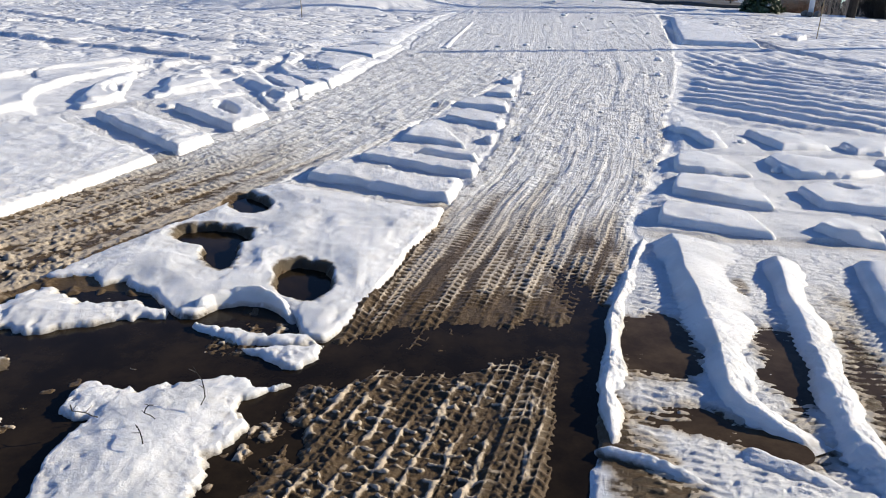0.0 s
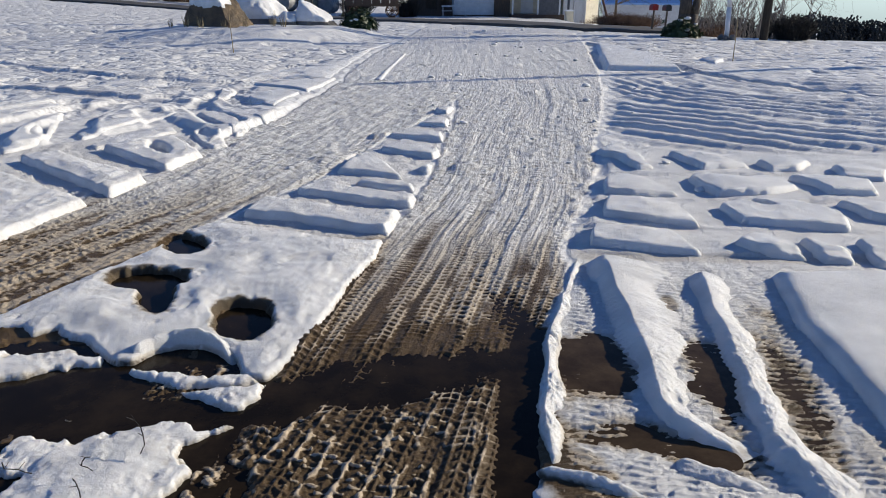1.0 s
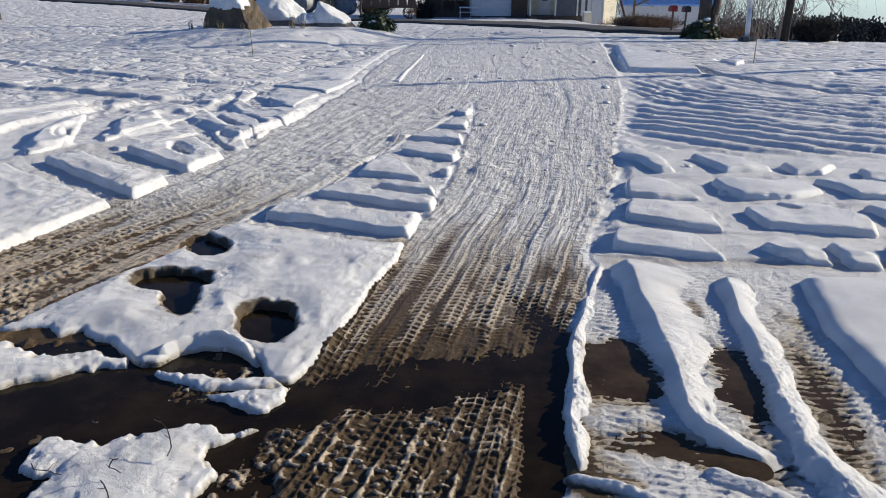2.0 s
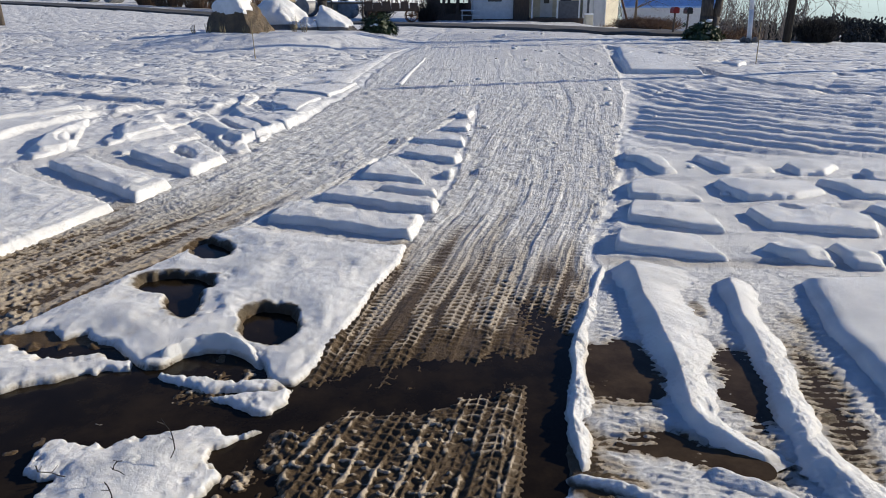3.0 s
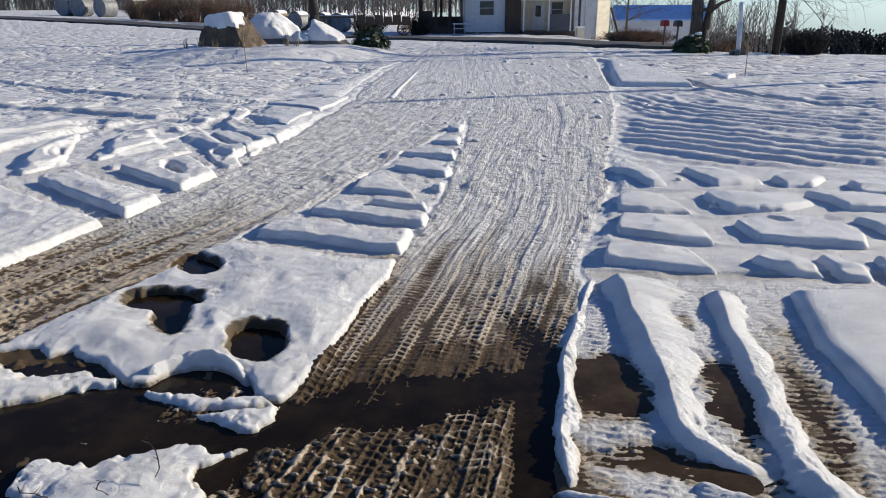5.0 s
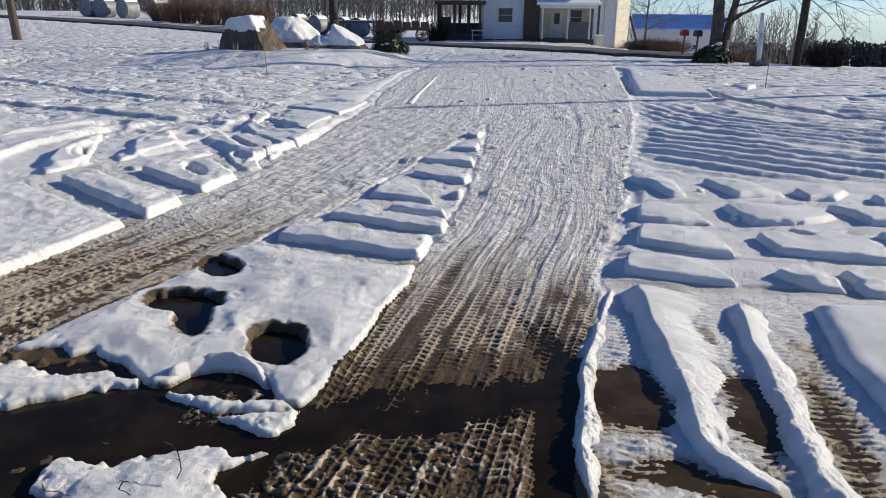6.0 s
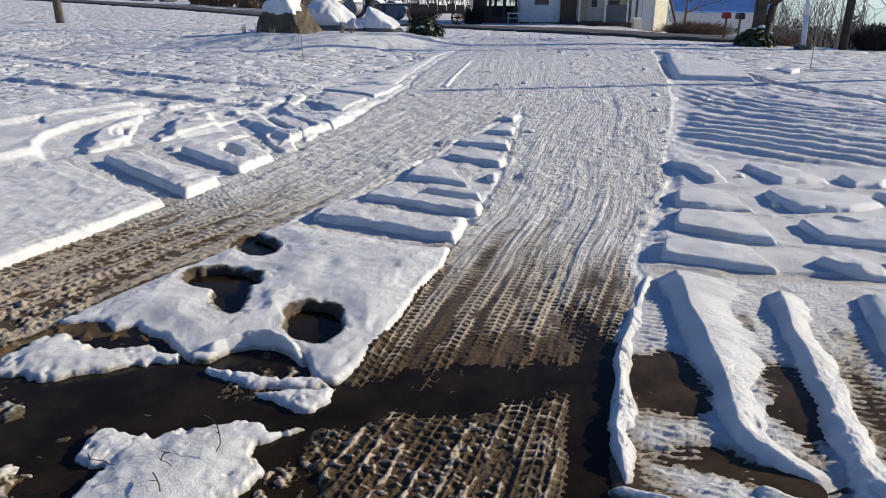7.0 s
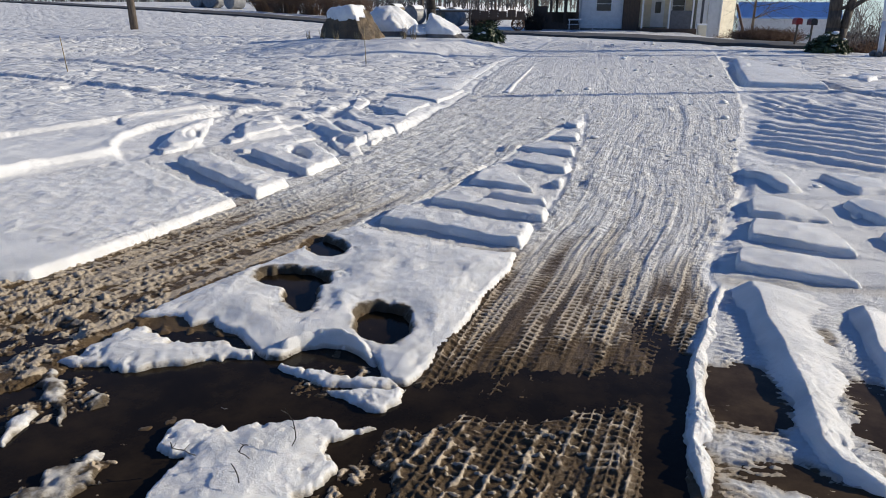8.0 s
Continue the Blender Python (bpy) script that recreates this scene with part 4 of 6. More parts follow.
snow_slab([(-0.10, 8.44), (0.11, 8.92), (0.30, 8.76), (0.26, 8.29), (0.10, 8.36)], 0.056, 0.04, 38, rough=0.22, ramp=0.03)
snow_slab([(0.08, 9.46), (0.26, 9.81), (0.38, 9.61), (0.27, 9.19)], 0.056, 0.04, 39, rough=0.22, ramp=0.03)
snow_slab([(-0.09, 6.22), (0.08, 6.49), (0.06, 6.13), (0.00, 6.01)], 0.05, 0.04, 40, rough=0.22, ramp=0.03)
snow_slab([(1.02, 4.17), (1.15, 4.58), (1.44, 4.51), (1.68, 4.4), (1.75, 3.99), (1.34, 4.07)], 0.058, 0.020, 41, rough=0.2, ramp=0.045, fall=0.30, label='snow block with flat top between crossing wheel ruts')
snow_slab([(1.94, 4.15), (2.16, 4.37), (2.26, 4.29), (2.36, 4.11), (2.36, 3.92), (2.15, 3.95), (2.02, 4.03)], 0.060, 0.040, 42, rough=0.2, ramp=0.045, fall=0.30, label='snow block with flat top between crossing wheel ruts')
snow_slab([(2.36, 4.17), (2.46, 4.24), (2.55, 4.1), (2.66, 3.97), (2.6, 3.83), (2.38, 3.88)], 0.050, 0.040, 43, rough=0.2, ramp=0.045, fall=0.30, label='snow block with flat top between crossing wheel ruts')
snow_slab([(2.72, 4.17), (2.95, 4.23), (3.33, 4.05), (3.14, 3.77), (2.66, 3.81)], 0.055, 0.034, 44, rough=0.2, ramp=0.045, fall=0.30, label='snow block with flat top between crossing wheel ruts')
snow_slab([(1.25, 4.77), (1.4, 5.28), (1.9, 5.21), (1.95, 4.75), (1.92, 4.53), (1.53, 4.61)], 0.056, 0.020, 45, rough=0.2, ramp=0.045, fall=0.30, label='snow block with flat top between crossing wheel ruts')
snow_slab([(2.17, 5.01), (2.43, 5.17), (2.88, 5.18), (3.02, 4.67), (2.92, 4.45), (2.43, 4.53), (2.18, 4.61)], 0.060, 0.030, 46, rough=0.2, ramp=0.045, fall=0.30, holes=[(2.50, 5.02, 0.05, 0.08, 60)], label='snow block with flat top between crossing wheel ruts')
snow_slab([(3.09, 5.06), (3.27, 5.2), (3.57, 5.01), (3.8, 4.75), (3.46, 4.57), (3.12, 4.67)], 0.065, 0.034, 47, rough=0.2, ramp=0.045, fall=0.30, label='snow block with flat top between crossing wheel ruts')
snow_slab([(1.47, 5.71), (1.62, 6.0), (1.88, 5.86), (2.0, 5.54), (2.02, 5.29), (1.63, 5.28), (1.4, 5.37)], 0.058, 0.030, 48, rough=0.2, ramp=0.045, fall=0.30, label='snow block with flat top between crossing wheel ruts')
snow_slab([(2.21, 5.8), (2.42, 6.05), (2.56, 5.9), (2.71, 5.79), (2.98, 5.96), (3.05, 5.45), (2.73, 5.29), (2.28, 5.27), (2.21, 5.55)], 0.063, 0.034, 49, rough=0.2, ramp=0.045, fall=0.30, label='snow block with flat top between crossing wheel ruts')
snow_slab([(3.06, 5.79), (3.23, 5.93), (3.43, 5.9), (3.8, 5.73), (3.6, 5.27), (3.17, 5.31), (3.14, 5.57)], 0.063, 0.034, 50, rough=0.2, ramp=0.045, fall=0.30, label='snow block with flat top between crossing wheel ruts')
snow_slab([(1.88, 7.2), (2.03, 7.21), (2.1, 6.74), (2.08, 6.15), (1.88, 6.11), (1.8, 6.5), (1.68, 6.9)], 0.069, 0.040, 51, rough=0.2, ramp=0.045, fall=0.30, label='snow block with flat top between crossing wheel ruts')
snow_slab([(2.34, 6.75), (2.58, 6.97), (2.81, 6.7), (2.98, 6.2), (2.46, 6.11), (2.4, 6.43)], 0.067, 0.040, 52, rough=0.2, ramp=0.045, fall=0.30, label='snow block with flat top between crossing wheel ruts')
snow_slab([(3.05, 6.4), (3.31, 6.57), (3.6, 6.32), (3.35, 6.07), (3.03, 6.05)], 0.062, 0.040, 53, rough=0.2, ramp=0.045, fall=0.30, label='snow block with flat top between crossing wheel ruts')
snow_slab([(3.62, 6.15), (3.83, 6.28), (4.16, 6.07), (3.97, 5.77), (3.6, 5.87)], 0.056, 0.040, 54, rough=0.2, ramp=0.045, fall=0.30, label='snow block with flat top between crossing wheel ruts')
snow_slab([(4.87, 21.40), (5.36, 21.40), (5.62, 17.26), (5.26, 14.66), (3.63, 14.88)], 0.098, 0.1, 56, rough=0.22, ramp=0.1, label='low snow bank beside the turn-off')
snow_slab([(6.40, 17.31), (7.99, 19.70), (7.57, 17.93), (6.48, 16.18)], 0.060, 0.4, 57, rough=0.22, ramp=0.1)
snow_ridge([(1.05, 3.93), (1.03, 3.60), (1.01, 3.31), (1.00, 2.93), (0.98, 2.66), (0.98, 2.52)], (0.080, 0.060), (0.13, 0.08), (0.40, 0.14), wet=0.3)
snow_ridge([(0.99, 2.72), (0.95, 2.50), (0.93, 2.36), (0.95, 2.26), (1.02, 2.17), (1.10, 2.10), (1.14, 2.03)], (0.050, 0.045), (0.07, 0.04), (0.12, 0.12), wet=0.4, label="lumpy snow ridge ending at a melted footprint")
snow_ridge([(1.57, 3.72), (1.50, 3.40), (1.45, 3.15), (1.41, 2.84), (1.36, 2.54), (1.32, 2.33)], (0.056, 0.042), (0.09, 0.045), (0.15, 0.10), wet=0.3)
snow_ridge([(1.37, 2.60), (1.32, 2.38), (1.29, 2.18), (1.29, 2.05), (1.31, 1.88), (1.33, 1.66)], (0.036, 0.048), (0.06, 0.10), (0.09, 0.16), wet=0.4)
snow_ridge([(0.92, 3.97), (0.78, 3.55), (0.67, 3.20), (0.59, 2.95), (0.53, 2.68), (0.50, 2.45), (0.47, 2.30), (0.455, 2.18), (0.45, 2.02), (0.43, 1.93)], (0.022, 0.052), (0.024, 0.030), (0.034, 0.075), wet=0.5, label="thin icy lip of snow along the wheel track")
snow_ridge([(0.37, 1.97), (0.47, 1.93), (0.56, 1.90), (0.68, 1.83), (0.80, 1.76)], 0.030, 0.05, 0.04, wet=0.9, label="icy snow lip around muddy wheel track")
snow_ridge([(0.86, 2.02), (0.96, 1.95), (1.06, 1.90), (1.20, 1.80)], 0.026, 0.07, 0.05, wet=0.5, label="low snow rim around a melted footprint")
snow_slab([(1.97, 3.68), (2.46, 3.70), (3.15, 3.64), (3.40, 2.45), (1.90, 1.54), (1.70, 1.77), (1.71, 2.13), (1.75, 2.48), (1.78, 2.75), (1.80, 3.04), (1.88, 3.36)], 0.068, 0.10, 59, rough=0.22, label='wide untouched snow with a steep edge along a wheel rut')


def puddle(name, outline, level, label, material=None):
    """A flat sheet of water; the ground's own hollow gives it its shore."""
    pts = curve_points([*outline, outline[0]], 5)[:-1]
    bm = bmesh.new()
    bm.faces.new([bm.verts.new((p[0], p[1], level)) for p in pts])
    bmesh.ops.triangulate(bm, faces=bm.faces)
    me = bpy.data.meshes.new(name)
    bm.normal_update()
    bm.to_mesh(me)
    bm.free()
    me.materials.append(material or WATER)
    if me.polygons[0].normal.z < 0:
        me.flip_normals()
    return tagged(new(name, me), label, "puddle", "meltwater puddles")


puddle("puddle", [(-3.6, 2.0), (-2.9, 2.6), (-2.2, 2.95), (-1.3, 3.05), (-0.75, 2.9), (-0.5, 2.3), (-1.0, 1.9), (-1.3, 1.4), (-2.3, 1.2), (-3.4, 1.3)], -0.017, "dark muddy meltwater puddle between snow slabs")
puddle("puddle", [(-0.85, 2.15), (-0.55, 2.95), (-0.1, 3.5), (0.40, 3.8), (0.66, 3.25), (0.55, 2.8), (0.48, 2.4), (0.43, 2.1), (0.36, 1.2), (-0.6, 1.2), (-1.1, 1.5), (-1.0, 2.0)], -0.016, "dark muddy meltwater standing in the wheel lane")
puddle("puddle", [(0.50, 2.45), (0.56, 2.75), (0.62, 2.98), (0.80, 3.08), (0.93, 2.80), (0.96, 2.52), (0.80, 2.40)], -0.016, "shallow brown meltwater in tyre tracks", SHALLOW)
puddle("puddle", [(1.08, 2.36), (1.14, 2.90), (1.34, 2.98), (1.40, 2.70), (1.34, 2.36), (1.20, 2.24)], -0.016, "shallow brown meltwater in tyre tracks", SHALLOW)
puddle("puddle", [(1.40, 2.06), (1.42, 2.50), (1.52, 2.80), (1.62, 2.80), (1.58, 2.40), (1.54, 2.06)], -0.014, "thin brown meltwater in a tyre track", SHALLOW)
puddle("puddle", [(0.58, 2.12), (0.64, 2.24), (0.80, 2.26), (0.92, 2.16), (1.06, 2.13), (1.12, 2.04), (1.08, 1.97), (0.94, 1.98), (0.74, 2.06)], -0.017, "shallow brown meltwater in tyre tracks", SHALLOW)
for _x, _y, _rx, _ry in ((-0.89, 3.10, 0.30, 0.40), (-1.53, 3.55, 0.42, 0.48), (-1.52, 4.22, 0.26, 0.34)):
    puddle("puddle", [(_x - _rx, _y), (_x, _y + _ry), (_x + _rx, _y), (_x, _y - _ry)], -0.020, "dark meltwater in a melted footprint")


# ---- helpers for things ----
def mat_rock(name, a, b):
    n = Nodes(name)
    p = n.coords()
    n.set("Base Color", n.mix(n.span(n.noise(p, 2.2, 6, 0.65), 0.3, 0.7), a, b)).set("Roughness", 0.85)
    k = n.bump(n.noise(p, 3.0, 7, 0.7, 0.6), 0.9, 0.12)
    n.bump(n.cells(p, 7.0), 0.4, 0.05, k)
    return n.mat


ROCK = mat_rock("brown_rock", (0.16, 0.115, 0.07), (0.075, 0.058, 0.042))
ROCK_GREY = mat_rock("grey_rock", (0.24, 0.22, 0.20), (0.12, 0.11, 0.10))
BARK = plain_material("bark", (0.13, 0.105, 0.085), (0.055, 0.045, 0.038), 5, 0.9, 0.9, 0.03, (3, 3, 0.6))
BARK_DARK = plain_material("dark_bark", (0.040, 0.034, 0.029), (0.020, 0.017, 0.015), 5, 0.9, 0.8, 0.03, (3, 3, 0.6))
POLE_WOOD = plain_material("weathered_pole", (0.15, 0.12, 0.095), (0.07, 0.055, 0.045), 7, 0.85, 0.6, 0.01, (4, 4, 0.3))
TWIG = plain_material("dry_twig", (0.20, 0.12, 0.075), (0.10, 0.06, 0.04), 8, 0.9)
LEAF = plain_material("evergreen_leaf", (0.045, 0.075, 0.025), (0.025, 0.045, 0.018), 4, 0.45)
STRAW = plain_material("dry_grass", (0.32, 0.26, 0.14), (0.20, 0.15, 0.08), 8, 0.85)
WHITE_PAINT = plain_material("white_paint", (0.66, 0.67, 0.68), (0.56, 0.57, 0.58), 3, 0.6, 0.2, 0.004)
CREAM = plain_material("cream_siding", (0.66, 0.60, 0.46), (0.54, 0.48, 0.36), 3, 0.65, 0.25, 0.005)
BROWN_BOARD = plain_material("dark_brown_board", (0.085, 0.055, 0.038), (0.045, 0.032, 0.025), 4, 0.75, 0.5, 0.01, (6, 6, 0.6))
GREY_PANEL = plain_material("grey_panel", (0.10, 0.105, 0.12), (0.07, 0.075, 0.085), 4, 0.7)
PANE = plain_material("window_glass", (0.03, 0.035, 0.04), (0.02, 0.022, 0.026), 2, 0.12, 0.03, 0.002)
ROOF_SNOW = plain_material("roof_snow", (0.86, 0.87, 0.89), (0.78, 0.80, 0.83), 1.5, 0.6, 0.4, 0.03)
BLUE_ROOF = plain_material("blue_roof", (0.26, 0.47, 0.84), (0.22, 0.41, 0.76), 2, 0.5, 0.2, 0.01)
RUST = plain_material("rusty_iron", (0.14, 0.065, 0.035), (0.06, 0.035, 0.025), 6, 0.8, 0.5, 0.01)
RED_PAINT = plain_material("red_paint", (0.42, 0.03, 0.03), (0.30, 0.025, 0.025), 5, 0.45)
BLACK_PAINT = plain_material("black_paint", (0.03, 0.03, 0.035), (0.02, 0.02, 0.024), 5, 0.4)
WRAP = plain_material("bale_wrap", (0.22, 0.225, 0.24), (0.14, 0.145, 0.155), 3, 0.5, 0.6, 0.03)
HAY = plain_material("bale_hay", (0.30, 0.25, 0.17), (0.18, 0.15, 0.10), 9, 0.9, 0.9, 0.03)
ASPHALT = plain_material("road_asphalt", (0.085, 0.078, 0.070), (0.055, 0.052, 0.048), 1.4, 0.7, 0.5, 0.01)
FAR_WOODS = plain_material("far_woods", (0.040, 0.046, 0.048), (0.022, 0.027, 0.030), 0.35, 0.98, 0.2, 0.1)
FAR_BARE = plain_material("far_bare_woods", (0.20, 0.18, 0.17), (0.12, 0.11, 0.105), 0.35, 0.95, 0.5, 0.3)
PVC = plain_material("white_pipe", (0.74, 0.75, 0.76), (0.62, 0.63, 0.65), 5, 0.45, 0.1, 0.002)


def thing(name, x, y, label, category, group="", kind="", z=None, turn=0.0):
    """An Empty on the ground that holds a thing's parts."""
    ob = new(name)
    if z is None:
        z = float(ground_shape(np.array([x, x]), np.array([y, y]))[0][0])
    ob.matrix_basis = pose(x, y, z, 0, 0, turn)
    return tagged(ob, label, category, group, kind)


def part(name, bm, material, parent=None, label="", soft=False):
    me = bpy.data.meshes.new(name)
    bmesh.ops.recalc_face_normals(bm, faces=bm.faces)
    if soft:
        for f in bm.faces:
            f.smooth = True
    bm.to_mesh(me)
    bm.free()
    me.materials.append(material)
    ob = new(name, me)
    ob.parent = parent
    return tagged(ob, label) if label else ob


def box(x0, x1, y0, y1, z0, z1, bevel=0.0, bm=None):
    own = bm is None
    bm = bm or bmesh.new()
    bmesh.ops.create_cube(bm, size=1.0, matrix=Matrix.LocRotScale(((x0 + x1) / 2, (y0 + y1) / 2, (z0 + z1) / 2), None, (abs(x1 - x0), abs(y1 - y0), abs(z1 - z0))))
    if bevel and own:
        bmesh.ops.bevel(bm, geom=bm.edges[:], offset=bevel, segments=2, affect="EDGES")
    return bm


def tube(bm, a, b, ra, rb, sides=6):
    """A tapered round bar between two points."""
    a, b = Vector(a), Vector(b)
    q = (b - a).to_track_quat("Z", "Y")
    rings = []
    for p, r in ((a, ra), (b, rb)):
        rings.append([bm.verts.new(p + q @ Vector((r * math.cos(2 * math.pi * k / sides), r * math.sin(2 * math.pi * k / sides), 0))) for k in range(sides)])
    for k in range(sides):
        bm.faces.new((rings[0][k], rings[0][(k + 1) % sides], rings[1][(k + 1) % sides], rings[1][k]))
    bm.faces.new(rings[0][::-1])
    bm.faces.new(rings[1])
    return bm


def boulder(x, y, size, label, material, seed, turn=0.0, cap=0.55, faces=(), bare=9.0, chips=7):
    """A faceted boulder half sunk in the snow, with a cap of snow on its back."""
    ob = thing("boulder", x, y, label, "boulder", "boulders in the planted bed", turn=turn)
    sx, sy, sz = size
    bm = bmesh.new()
    bmesh.ops.create_icosphere(bm, subdivisions=5, radius=1.0)
    rnd = random.Random(seed)
    cuts = [(Vector((rnd.uniform(-1, 1), rnd.uniform(-1, 1), rnd.uniform(-0.5, 1))).normalized(), rnd.uniform(0.60, 0.88) if chips > 4 else rnd.uniform(0.78, 0.92)) for _ in range(chips)]
    cuts += [(Vector(f[:3]).normalized(), f[3]) for f in faces]
    for v in bm.verts:
        d = v.co.copy()
        for n, k in cuts:
            over = v.co.dot(n) - k
            if over > 0:
                v.co -= n * over * 0.9
        w = noise.fractal(d * 1.6 + Vector((seed, 0, 0)), 0.9, 2.0, 5)
        v.co *= 1 + 0.10 * w
        v.co = Vector((v.co.x * sx, v.co.y * sy, v.co.z * sz * 1.15 + 0.05))
    snow = bm.copy()
    part("stone", bm, material, ob, soft=True)
    top = max(v.co.z for v in snow.verts)
    drop = [v for v in snow.verts if v.co.z < top * (cap + 0.10 * noise.noise(v.co * 2.3 + Vector((seed, 3, 1)))) or v.normal.z < 0.12 or v.co.x + 0.25 * noise.noise(v.co * 3) > bare]
    bmesh.ops.delete(snow, geom=drop, context="VERTS")
    snow.normal_update()
    for v in snow.verts:
        rim = v.is_boundary
        v.co += v.normal * (0.005 if rim else 0.03) + Vector((0, 0, -0.015 if rim else 0.03 + 0.03 * noise.noise(v.co * 3)))
    cap_ob = part("snow_cap", snow, SNOW, ob, "smooth white snow cap", soft=True)
    cap_ob.data.attributes.new("soil", "FLOAT", "POINT")
    return ob


def leaf_cluster(bm, at, out, size, rnd, count=6):
    """A whorl of long drooping leaves."""
    out = out.normalized()
    side = out.orthogonal().normalized()
    for k in range(count):
        d = (Matrix.Rotation(2 * math.pi * k / count + rnd.random(), 3, out) @ side * 0.8 + out * rnd.uniform(0.1, 0.7)).normalized()
        n = d.cross(out).normalized() * size * 0.17
        p, q = at + d * size * 0.5, at + d * size + Vector((0, 0, -0.25 * size))
        vs = [bm.verts.new(c) for c in (at, p + n, q, p - n)]
        bm.faces.new(vs)


def evergreen_shrub(x, y, rx, ry, h, seed, label, snow=14):
    """A broad-leaved evergreen shrub with clumps of snow caught in it."""
    ob = thing("evergreen_shrub", x, y, label, "shrub")
    rnd = random.Random(seed)
    stems, leaves = bmesh.new(), bmesh.new()
    spots = []
    for k in range(230):
        th, ph = rnd.uniform(0, 2 * math.pi), math.acos(rnd.uniform(-0.1, 1))
        r = rnd.uniform(0.55, 1.0) * (0.85 + 0.3 * noise.noise(Vector((math.cos(th), math.sin(th), ph)) * 1.7 + Vector((seed, 0, 0))))
        p = Vector((rx * r * math.sin(ph) * math.cos(th), ry * r * math.sin(ph) * math.sin(th), max(0.05, h * r * math.cos(ph))))
        spots.append(p)
        leaf_cluster(leaves, p, p + Vector((0, 0, 0.2)), rnd.uniform(0.13, 0.22), rnd, 7)
        if k % 7 == 0:
            tube(stems, (p.x * 0.15, p.y * 0.15, 0), p, 0.018, 0.006, 5)
    part("branchwork", stems, TWIG, ob)
    part("foliage", leaves, LEAF, ob)
    for p in rnd.sample(spots, snow):
        bm = bmesh.new()
        bmesh.ops.create_icosphere(bm, subdivisions=2, radius=rnd.uniform(0.05, 0.11))
        for v in bm.verts:
            v.co = Vector((v.co.x * 1.3, v.co.y * 1.3, v.co.z * 0.6)) * (1 + 0.4 * noise.noise(v.co * 14 + p)) + p + Vector((0, 0, 0.05))
        part("snow_clump", bm, ROOF_SNOW, ob, soft=True)
    return ob


def branch(bm, a, d, length, r, depth, rnd, droop):
    """A limb that bends, tapers and forks."""
    steps = 4
    p, v = Vector(a), Vector(d).normalized()
    for k in range(steps):
        q = p + v * length / steps
        r2 = r * (1 - 0.16)
        tube(bm, p, q, r, r2, 6 if depth > 2 else 4 if depth > 0 else 3)
        if depth > 0 and k > 0:
            for _ in range(2 if depth > 1 else 1):
                w = v.orthogonal()
                w.rotate(Matrix.Rotation(rnd.uniform(0, 6.28), 3, v))
                branch(bm, q, v * 0.75 + w * rnd.uniform(0.5, 0.9), length * rnd.uniform(0.45, 0.68), r2 * 0.55, depth - 1, rnd, droop)
        v = (v + Vector((rnd.uniform(-0.2, 0.2), rnd.uniform(-0.2, 0.2), rnd.uniform(-0.14, 0.12) - droop))).normalized()
        p, r = q, r2


def bare_tree(x, y, h, r, seed, label, depth=3, first=0.22, material=None, stems=1, droop=0.02, group="", fan=1.0, n=9, limbs=3):
    ob = thing("bare_tree", x, y, label, "tree", group)
    rnd = random.Random(seed)
    taper = 0.87 ** (9 / n)
    for s in range(stems):
        trunk, crown = bmesh.new(), bmesh.new()
        lean = Vector((rnd.uniform(-0.02, 0.02) + 0.10 * s, rnd.uniform(-0.02, 0.02), 1)).normalized()
        p, rr = Vector((0.28 * s, 0, -0.1)), r * (1 - 0.35 * s)
        tube(trunk, p, p + Vector((0, 0, 0.35)), rr * 1.35, rr, 12)
        p = p + Vector((0, 0, 0.3))
        for k in range(n):
            q = p + lean * h / n
            tube(trunk, p, q, rr, rr * taper, 12)
            if k / n >= first:
                for _ in range(limbs):
                    th = rnd.uniform(0, 6.28)
                    branch(crown, q, Vector((math.cos(th), math.sin(th), rnd.uniform(0.15, 0.6))), h * rnd.uniform(0.22, 0.42) * fan, rr * 0.30, depth, rnd, droop)
            lean = (lean + Vector((rnd.uniform(-0.03, 0.03), rnd.uniform(-0.03, 0.03), 0))).normalized()
            p, rr = q, rr * taper
        part("trunk", trunk, material or BARK, ob, soft=True)
        part("crown", crown, material or BARK, ob, "bare twiggy crown")
    return ob


def thicket(x, y, rx, ry, h, seed, label, count=260, material=None):
    """A brown winter bush of many thin arching stems."""
    ob = thing("winter_bush", x, y, label, "bush")
    rnd = random.Random(seed)
    bm = bmesh.new()
    for _ in range(count):
        th, r = rnd.uniform(0, 6.28), math.sqrt(rnd.random())
        a = Vector((0.55 * rx * r * math.cos(th), 0.55 * ry * r * math.sin(th), -0.05))
        top = h * rnd.uniform(0.5, 1.0) * (1 - 0.35 * r * r)
        m = a + Vector((0.25 * rx * math.cos(th) * r, 0.25 * ry * math.sin(th) * r, top * 0.6))
        b = m + Vector((rnd.uniform(-0.25, 0.25) * rx + 0.25 * rx * r * math.cos(th), rnd.uniform(-0.25, 0.25) * ry, top * 0.4))
        tube(bm, a, m, 0.014, 0.010, 3)
        tube(bm, m, b, 0.010, 0.004, 3)
        for _ in range(3):
            w = m.lerp(b, rnd.random())
            tube(bm, w, w + Vector((rnd.uniform(-0.3, 0.3), rnd.uniform(-0.3, 0.3), rnd.uniform(0.0, 0.3))), 0.008, 0.003, 3)
    part("branchwork", bm, material or TWIG, ob)
    return ob


